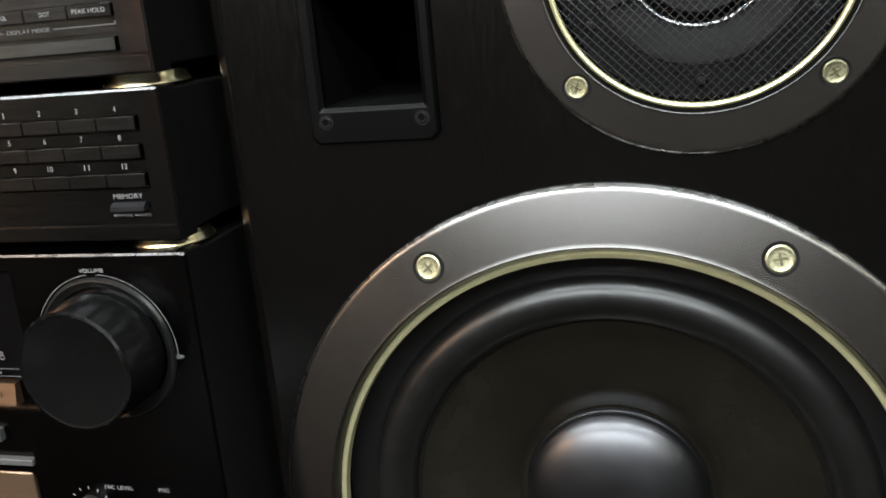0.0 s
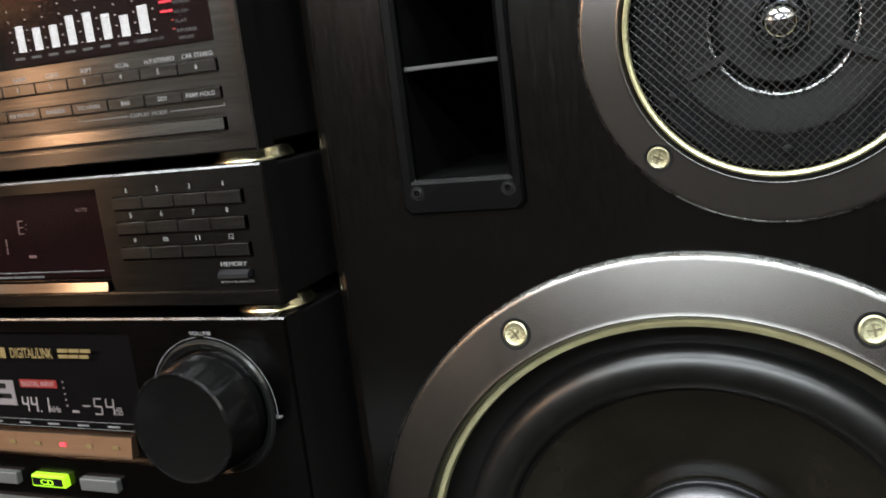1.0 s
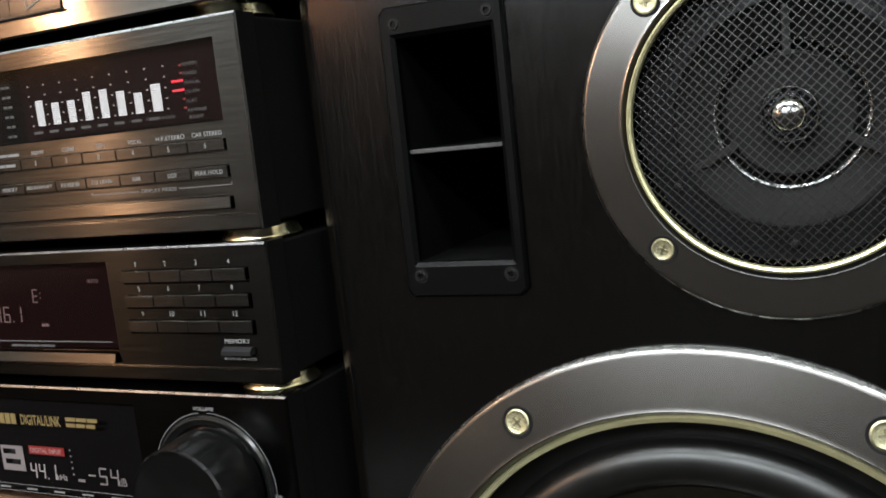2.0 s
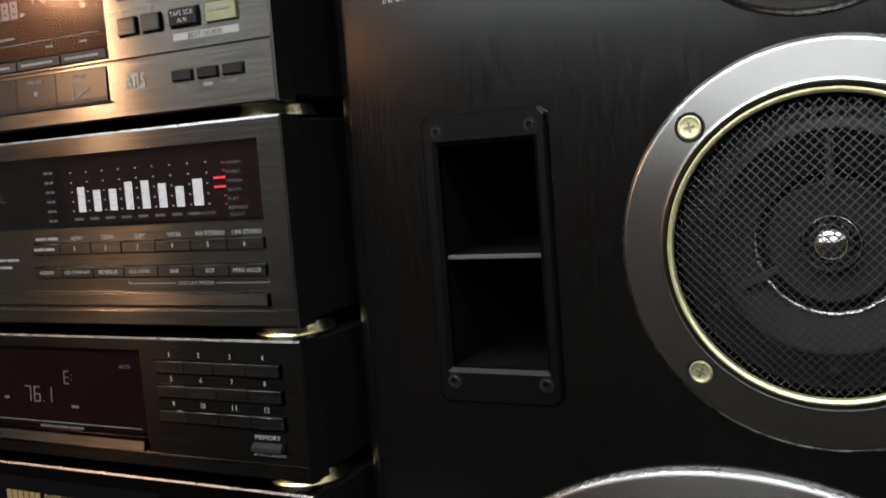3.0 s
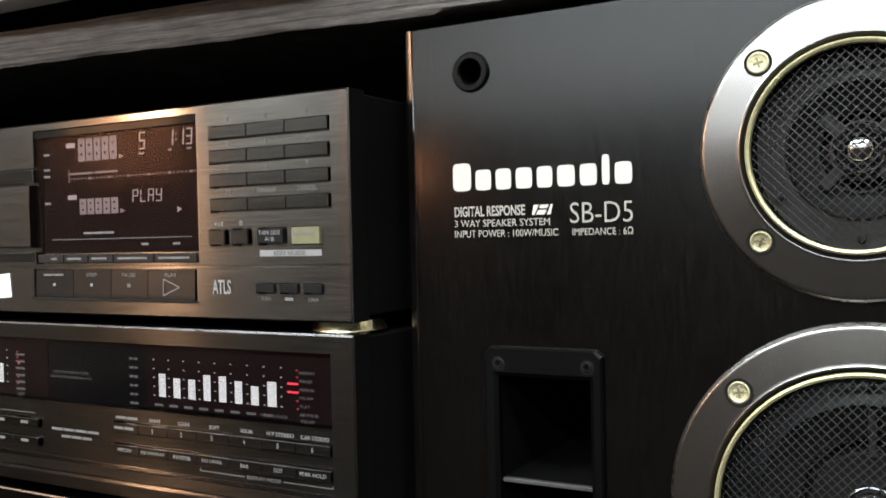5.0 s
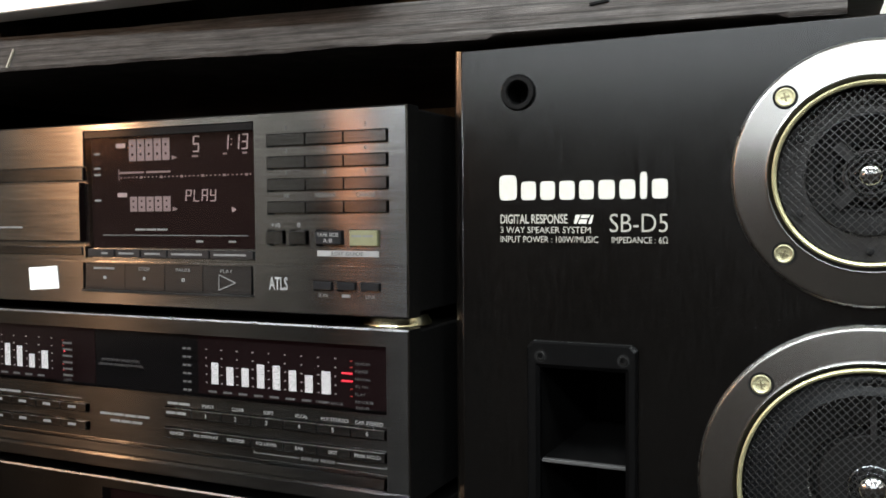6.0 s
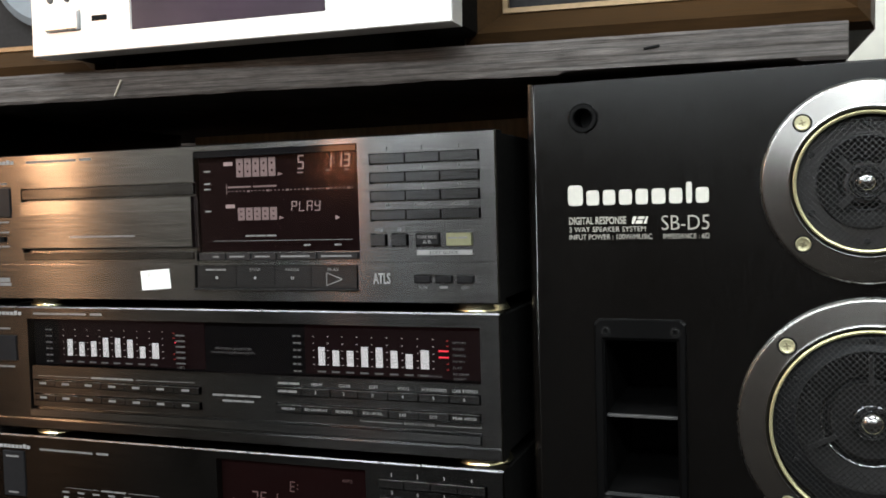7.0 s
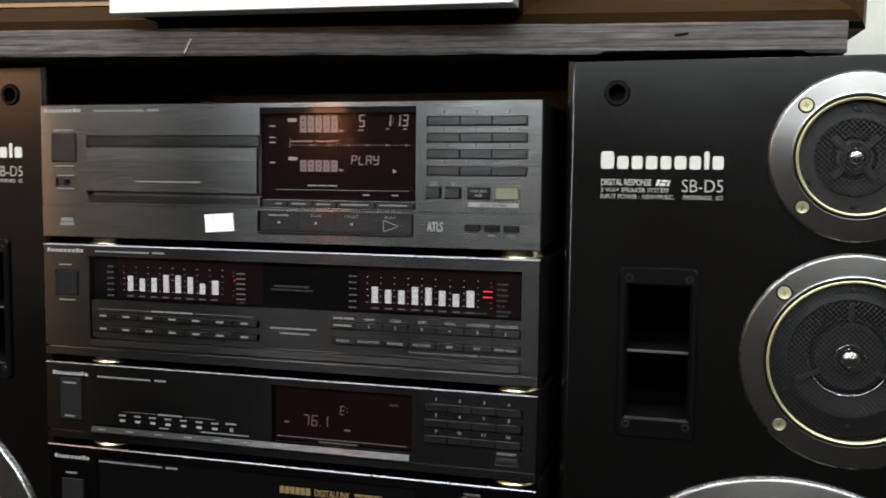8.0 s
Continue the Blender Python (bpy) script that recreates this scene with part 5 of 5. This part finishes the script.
# bronze here imitates warm light reflected on the trim
part("lower_door", box(0.0405, 0.3215, -0.0008, 0.004, 0.3210, 0.3615, 0.0006), KEY_BRONZE, amp, "lower door, bronze in place of a warm reflection")
# volume knob with dished surround and printed arc
kx, kz = 0.3810, 0.4305
part("knob_dish", lathe([(0.0364, 0.0002), (0.0354, 0.0016), (0.0346, 0.0018), (0.0325, 0.0004), (0.0302, -0.0006), (0.0280, -0.0008)], kx, kz, 0.0, 72), KNOB_DISH, amp, "dished black surround", True)
knob = part("volume_knob", lathe([(0.0300, -0.0010), (0.0300, 0.0070), (0.0294, 0.0078), (0.0287, 0.0250), (0.0283, 0.0266), (0.0273, 0.0273), (0.0262, 0.0269), (0, 0.0267)], kx, kz, 0.0, 96), surface("knob_black", (0.0035, 0.0034, 0.0034), 0.20, 0.0, 0.2, 200, rough_vary=0.02, specular=0.28), amp, "large black volume knob", True)
# a paler metal ring stands in for the highlight on the knob's rim
part("knob_rim", lathe([(0.0286, 0.0260), (0.0279, 0.0274), (0.0272, 0.0274), (0.0274, 0.0265)], kx, kz, 0.0, 96, True), surface("knob_rim_highlight", (0.10, 0.10, 0.11), 0.25, 1.0, 0.1, 100), knob, "", True)
arc = bmesh.new()
pts = [(radians(a)) for a in range(-4, 172, 4)]
for a, c in zip(pts, pts[1:]):
    if 1.50 < a < 1.66:
        continue
    arc.faces.new([arc.verts.new((kx + r * math.cos(t), -0.0002, kz + r * math.sin(t))) for r, t in ((0.0375, a), (0.0375, c), (0.03772, c), (0.03772, a))])
part("volume_arc", arc, LETTER, amp)
lettering("VOLUME", 0.3738, 0.3868, 0.4691, 0.4711, amp)
lettering("UP", 0.4175, 0.4215, 0.4268, 0.4284, amp)
lettering("MIC LEVEL", 0.3620, 0.3785, 0.3540, 0.3562, amp, None, 0.0012)
lettering("MIC", 0.3930, 0.3990, 0.3540, 0.3562, amp, None, 0.0012)
part("level_knob", lathe([(0.0075, -0.002), (0.0075, 0.009), (0.0068, 0.010), (0, 0.010)], 0.3520, 0.3420, 0.0, 36), KEY, amp, "", True)
ticks = bmesh.new()
for k in range(11):
    t = radians(-40 + 26 * k)
    d, p = Vector((math.cos(t), math.sin(t))), Vector((-math.sin(t), math.cos(t)))
    o = Vector((0.3520, 0.3420))
    ticks.faces.new([ticks.verts.new((q.x, 0.0012, q.y)) for q in (o + d * 0.0110 - p * 0.0003, o + d * 0.0128 - p * 0.0003, o + d * 0.0128 + p * 0.0003, o + d * 0.0110 + p * 0.0003)])
part("level_ticks", ticks, LETTER, amp)
part("mic_socket", lathe([(0.0062, -0.0015), (0.0062, 0.0006), (0.0050, 0.0012), (0.0036, 0.0008), (0.0034, -0.006), (0, -0.006)], 0.3960, 0.3420, 0.0, 32), BRASS, amp, "", True)
block_mark(0.0000, 0.0360, 0.4660, 0.4695, amp, LETTER)
word_bar(0.0450, 0.1080, 0.4655, 0.4670, amp, LETTER_DIM, 4)
word_bar(0.1110, 0.1230, 0.4655, 0.4672, amp, LETTER_DIM, 1)
part("power_key", box(0.0070, 0.0290, -0.0010, 0.004, 0.4150, 0.4480, 0.0005), KEY_SMALL, amp)
word_bar(0.0110, 0.0230, 0.4525, 0.4540, amp, LETTER_DIM, 1)

# paler strips on three of the fronts stand for the highlight along their upper edges
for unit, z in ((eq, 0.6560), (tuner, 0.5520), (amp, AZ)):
    part("bright_edge", prism([(0.0002, z - 0.0011), (-0.0003, z - 0.0009), (0.0002, z + 0.0001), (0.0012, z + 0.0001)], SX0 + 0.0005, SX1 - 0.0005), EDGE, unit, "thin paler strip standing for the edge highlight")

# ---- shelf and what stands on it ----
plank = bmesh.new()
NX, NZ = 280, 10
LEN, TH, DEP = 1.40, 0.0225, 0.47
front = []
for i in range(NX + 1):
    col = []
    for j in range(NZ + 1):
        u, w = -LEN + LEN * i / NX, TH * j / NZ
        d = 0.0007 * noise.noise((u * 9, w * 420, 1.3)) + 0.0005 * noise.noise((u * 60, w * 260, 7.7))
        low = 0.0
        if j == 0:
            low = 0.0009 * noise.noise((u * 14, 3.1, 0.2)) + 0.0006 * noise.noise((u * 55, 1.1, 4.2))
            if -0.17 < u < -0.03:
                low += 0.0016
        if j == NZ:
            low = 0.0005 * noise.noise((u * 18, 8.1, 0.2))
        col.append(plank.verts.new((u, d + (0.0012 if j in (0, NZ) else 0), w + low)))
    front.append(col)
for a, c in zip(front, front[1:]):
    for j in range(NZ):
        plank.faces.new((a[j], c[j], c[j + 1], a[j + 1]))
backs = [[plank.verts.new((col[0].co.x, DEP, 0)), plank.verts.new((col[0].co.x, DEP, TH))] for col in front]
for (a, ab), (c, cb) in zip(zip(front, backs), list(zip(front, backs))[1:]):
    plank.faces.new((a[0], ab[0], cb[0], c[0]))
    plank.faces.new((a[NZ], c[NZ], cb[1], ab[1]))
    plank.faces.new((ab[0], ab[1], cb[1], cb[0]))
for col, bk in ((front[0], backs[0]), (front[-1], backs[-1])):
    plank.faces.new(col + [bk[1], bk[0]])
shelf = tagged(finish("shelf", plank, PLY), "weathered dark plywood shelf with splintered edge on the loudspeakers", "shelf", kind="structure")
SHELF = pose(0.642, 0.031, 0.8085, 0, 0.68, 3.1)
shelf.matrix_world = SHELF
chip = finish("splinter", prism([(0.0008, -0.0007), (-0.0014, -0.0003), (-0.0016, 0.0005), (0.0008, 0.0010)], -0.0065, 0.0065), surface("pale_splinter", (0.62, 0.56, 0.46), 0.7), shelf, "pale wood splinter")
chip.matrix_parent_inverse = Matrix.Identity(4)
chip.matrix_basis = pose(-0.508, 0, 0.008, 0, -62, 0)
notch = finish("dark_notch", box(-0.005, 0.005, -0.0012, 0.001, -0.0008, 0.0010, 0.0004), GAP, shelf)
notch.matrix_parent_inverse = Matrix.Identity(4)
notch.matrix_basis = pose(-0.1145, 0, 0.0135, 0, -8, 0)

# silver receiver
rec = thing("silver_receiver", "silver fronted receiver with dark display standing on the shelf", "hi-fi component")
rw, rh = 0.333, 0.098
plate = relief_panel(0, rw, 0.009, 0.012 + rh, 0.02, [(0.089, 0.245, 0.0225, 0.075, -0.0012), (0.014, 0.0455, 0.0255, 0.041, -0.0012), (0.258, 0.322, 0.0325, 0.050, -0.0012)], 0.0007)
part("front_plate", plate, SILVER, rec, "silver front plate")
part("case", box(0.006, rw - 0.006, 0.02, 0.25, 0.0115, 0.012 + rh - 0.003, 0.002), CASE, rec, "black steel cover")
part("display_window", box(0.0895, 0.2445, 0.0004, 0.006, 0.0230, 0.0745, 0.0008), GLASS_PLUM, rec, "smoked dark display window")
part("power_key", box(0.0148, 0.0447, -0.0030, 0.006, 0.0262, 0.0403, 0.0012, 2), SILVER_KEY, rec)
part("long_key", box(0.2590, 0.3210, -0.0030, 0.006, 0.0335, 0.0490, 0.0012, 2), SILVER_KEY, rec)
part("sensor_slot", box(0.0555, 0.0690, -0.0006, 0.002, 0.0315, 0.0355, 0.0003), GAP, rec)
for k in (0.0185, 0.034):
    part("small_lamp", lathe([(0.0026, 0.0), (0.0024, 0.0012), (0, 0.0014)], k, 0.0495, 0.0, 16), KEY_GREY, rec, "", True)
for fx in (0.05, 0.285):
    for fy in (0.055, 0.21):
        f = lathe([(0, 0), (0.014, 0.0), (0.016, 0.010), (0, 0.0105)], 0, 0, 0, 24)
        bmesh.ops.rotate(f, verts=f.verts, matrix=Matrix.Rotation(radians(90), 3, "X"))
        bmesh.ops.translate(f, verts=f.verts, vec=(fx, fy, 0.0105))
        part("foot", f, CASE, rec, "", True)
rec.matrix_world = pose(0.078, -0.0215, 0.8375, 0, 0.68, 0) @ Matrix.Identity(4)


def walnut_speaker(x0, x1, label, cone_at):
    """Old walnut cabinet: bevelled front frame, gilt moulding, black baffle set back, grey cone."""
    root = thing("walnut_loudspeaker", label, "loudspeaker", "walnut loudspeakers")
    h, dep = 0.30, 0.24
    w = x1 - x0
    b = bmesh.new()

    def loop(d, y):
        return rect_loop(b, d, w - d, d, h - d, y)

    L = [loop(0, dep), loop(0, 0.014), loop(0.004, 0.004), loop(0.012, 0.0), loop(0.028, 0.018), loop(0.028, 0.040)]
    for p, q in zip(L, L[1:]):
        strip(b, p, q)
    b.faces.new(L[0])
    part("cabinet", b, WALNUT, root, "dark walnut cabinet")
    g = bmesh.new()

    def gloop(d, y):
        return rect_loop(g, d, w - d, d, h - d, y)

    G = [gloop(0.0278, 0.0175), gloop(0.0280, 0.0160), gloop(0.0315, 0.0160), gloop(0.0318, 0.0200)]
    for p, q in zip(G, G[1:]):
        strip(g, p, q)
    part("gilt_moulding", g, GILT, root, "dull gilt moulding")
    part("baffle", box(0.0275, w - 0.0275, 0.030, 0.036, 0.0275, h - 0.0275), CLOTH, root)
    part("cone", lathe([(0.062, 0.0), (0.062, 0.006), (0.056, 0.009), (0.050, 0.006), (0.02, -0.002), (0, 0.0)], cone_at[0], cone_at[1], 0.030, 48), GREY_CONE, root, "blue-grey cone", True)
    return root


r_spk = walnut_speaker(0.392, 0.662, "dark walnut loudspeaker with gilt moulding overhanging the shelf end", (0.13, 0.19))
r_spk.matrix_world = pose(0.392, 0.048, 0.8347, 0, 0.68, 3.1)
l_spk = walnut_speaker(-0.19, 0.085, "dark walnut loudspeaker with gilt moulding beside the receiver", (0.215, 0.108))
l_spk.matrix_world = pose(-0.185, 0.018, 0.8415, 0, 0.68, 3.1)

# ---- added lamp bodies and ceiling fittings, all out of view ----
SHADE = surface("added_tan_shade", (0.42, 0.26, 0.14), 0.8, 0.0, 0.15, 200, (1, 1, 0.2))


def added_lamp_body(name, label, at, radius, z0, z1):
    """Weighted foot, slim pole and a shade cut open towards the shelf: an unseen body added behind a warm area light.
    """
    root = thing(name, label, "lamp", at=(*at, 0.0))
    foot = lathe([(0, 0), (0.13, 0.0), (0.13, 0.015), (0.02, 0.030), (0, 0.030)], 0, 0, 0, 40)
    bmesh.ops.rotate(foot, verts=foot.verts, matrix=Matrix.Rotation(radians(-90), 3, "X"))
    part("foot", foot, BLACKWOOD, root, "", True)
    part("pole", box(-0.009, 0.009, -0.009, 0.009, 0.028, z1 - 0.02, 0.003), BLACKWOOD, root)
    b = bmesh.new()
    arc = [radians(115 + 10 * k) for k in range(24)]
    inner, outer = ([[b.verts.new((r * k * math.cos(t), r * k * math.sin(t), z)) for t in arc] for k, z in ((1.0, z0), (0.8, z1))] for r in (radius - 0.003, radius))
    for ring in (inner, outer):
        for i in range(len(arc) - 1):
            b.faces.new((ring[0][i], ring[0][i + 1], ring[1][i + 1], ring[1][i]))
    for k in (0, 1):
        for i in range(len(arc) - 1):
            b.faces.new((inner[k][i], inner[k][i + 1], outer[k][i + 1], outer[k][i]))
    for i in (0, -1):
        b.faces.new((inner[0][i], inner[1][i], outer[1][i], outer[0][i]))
    shade = part("shade", b, SHADE, root, "tan shade of an added lamp body")
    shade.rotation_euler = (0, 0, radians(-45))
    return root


# only the warm light is known; both bodies are added to carry it
added_lamp_body("floor_lamp", "unseen tall lamp body added behind the warm area lights", (-2.10, -2.16), 0.27, 0.86, 1.72)
added_lamp_body("floor_lamp", "unseen low lamp body added behind the small warm light", (-0.075, -0.84), 0.085, 0.74, 0.90)
for cx, cy in PANELS:
    fx = thing("ceiling_light", "flat white ceiling panel light", "ceiling light", "ceiling lights", at=(cx, cy, 2.6))
    part("frame", box(-0.46, 0.46, -0.28, 0.28, -0.010, 0.0, 0.003), CEILING, fx)
    part("diffuser", box(-0.43, 0.43, -0.25, 0.25, -0.0125, -0.0105), PANEL_GLOW, fx)

# each stacked component and the bench keep their origin at the middle of their base
for root, base in ((cd, (0.212, 0.145, 0.6555)), (eq, (0.212, 0.145, 0.5525)), (tuner, (0.212, 0.145, 0.4765)), (amp, (0.212, 0.145, 0.3100)), (bench, (0.2, 0.24, 0.0))):
    root.location = base
    for child in root.children:
        child.matrix_parent_inverse = Matrix.Translation(base).inverted()
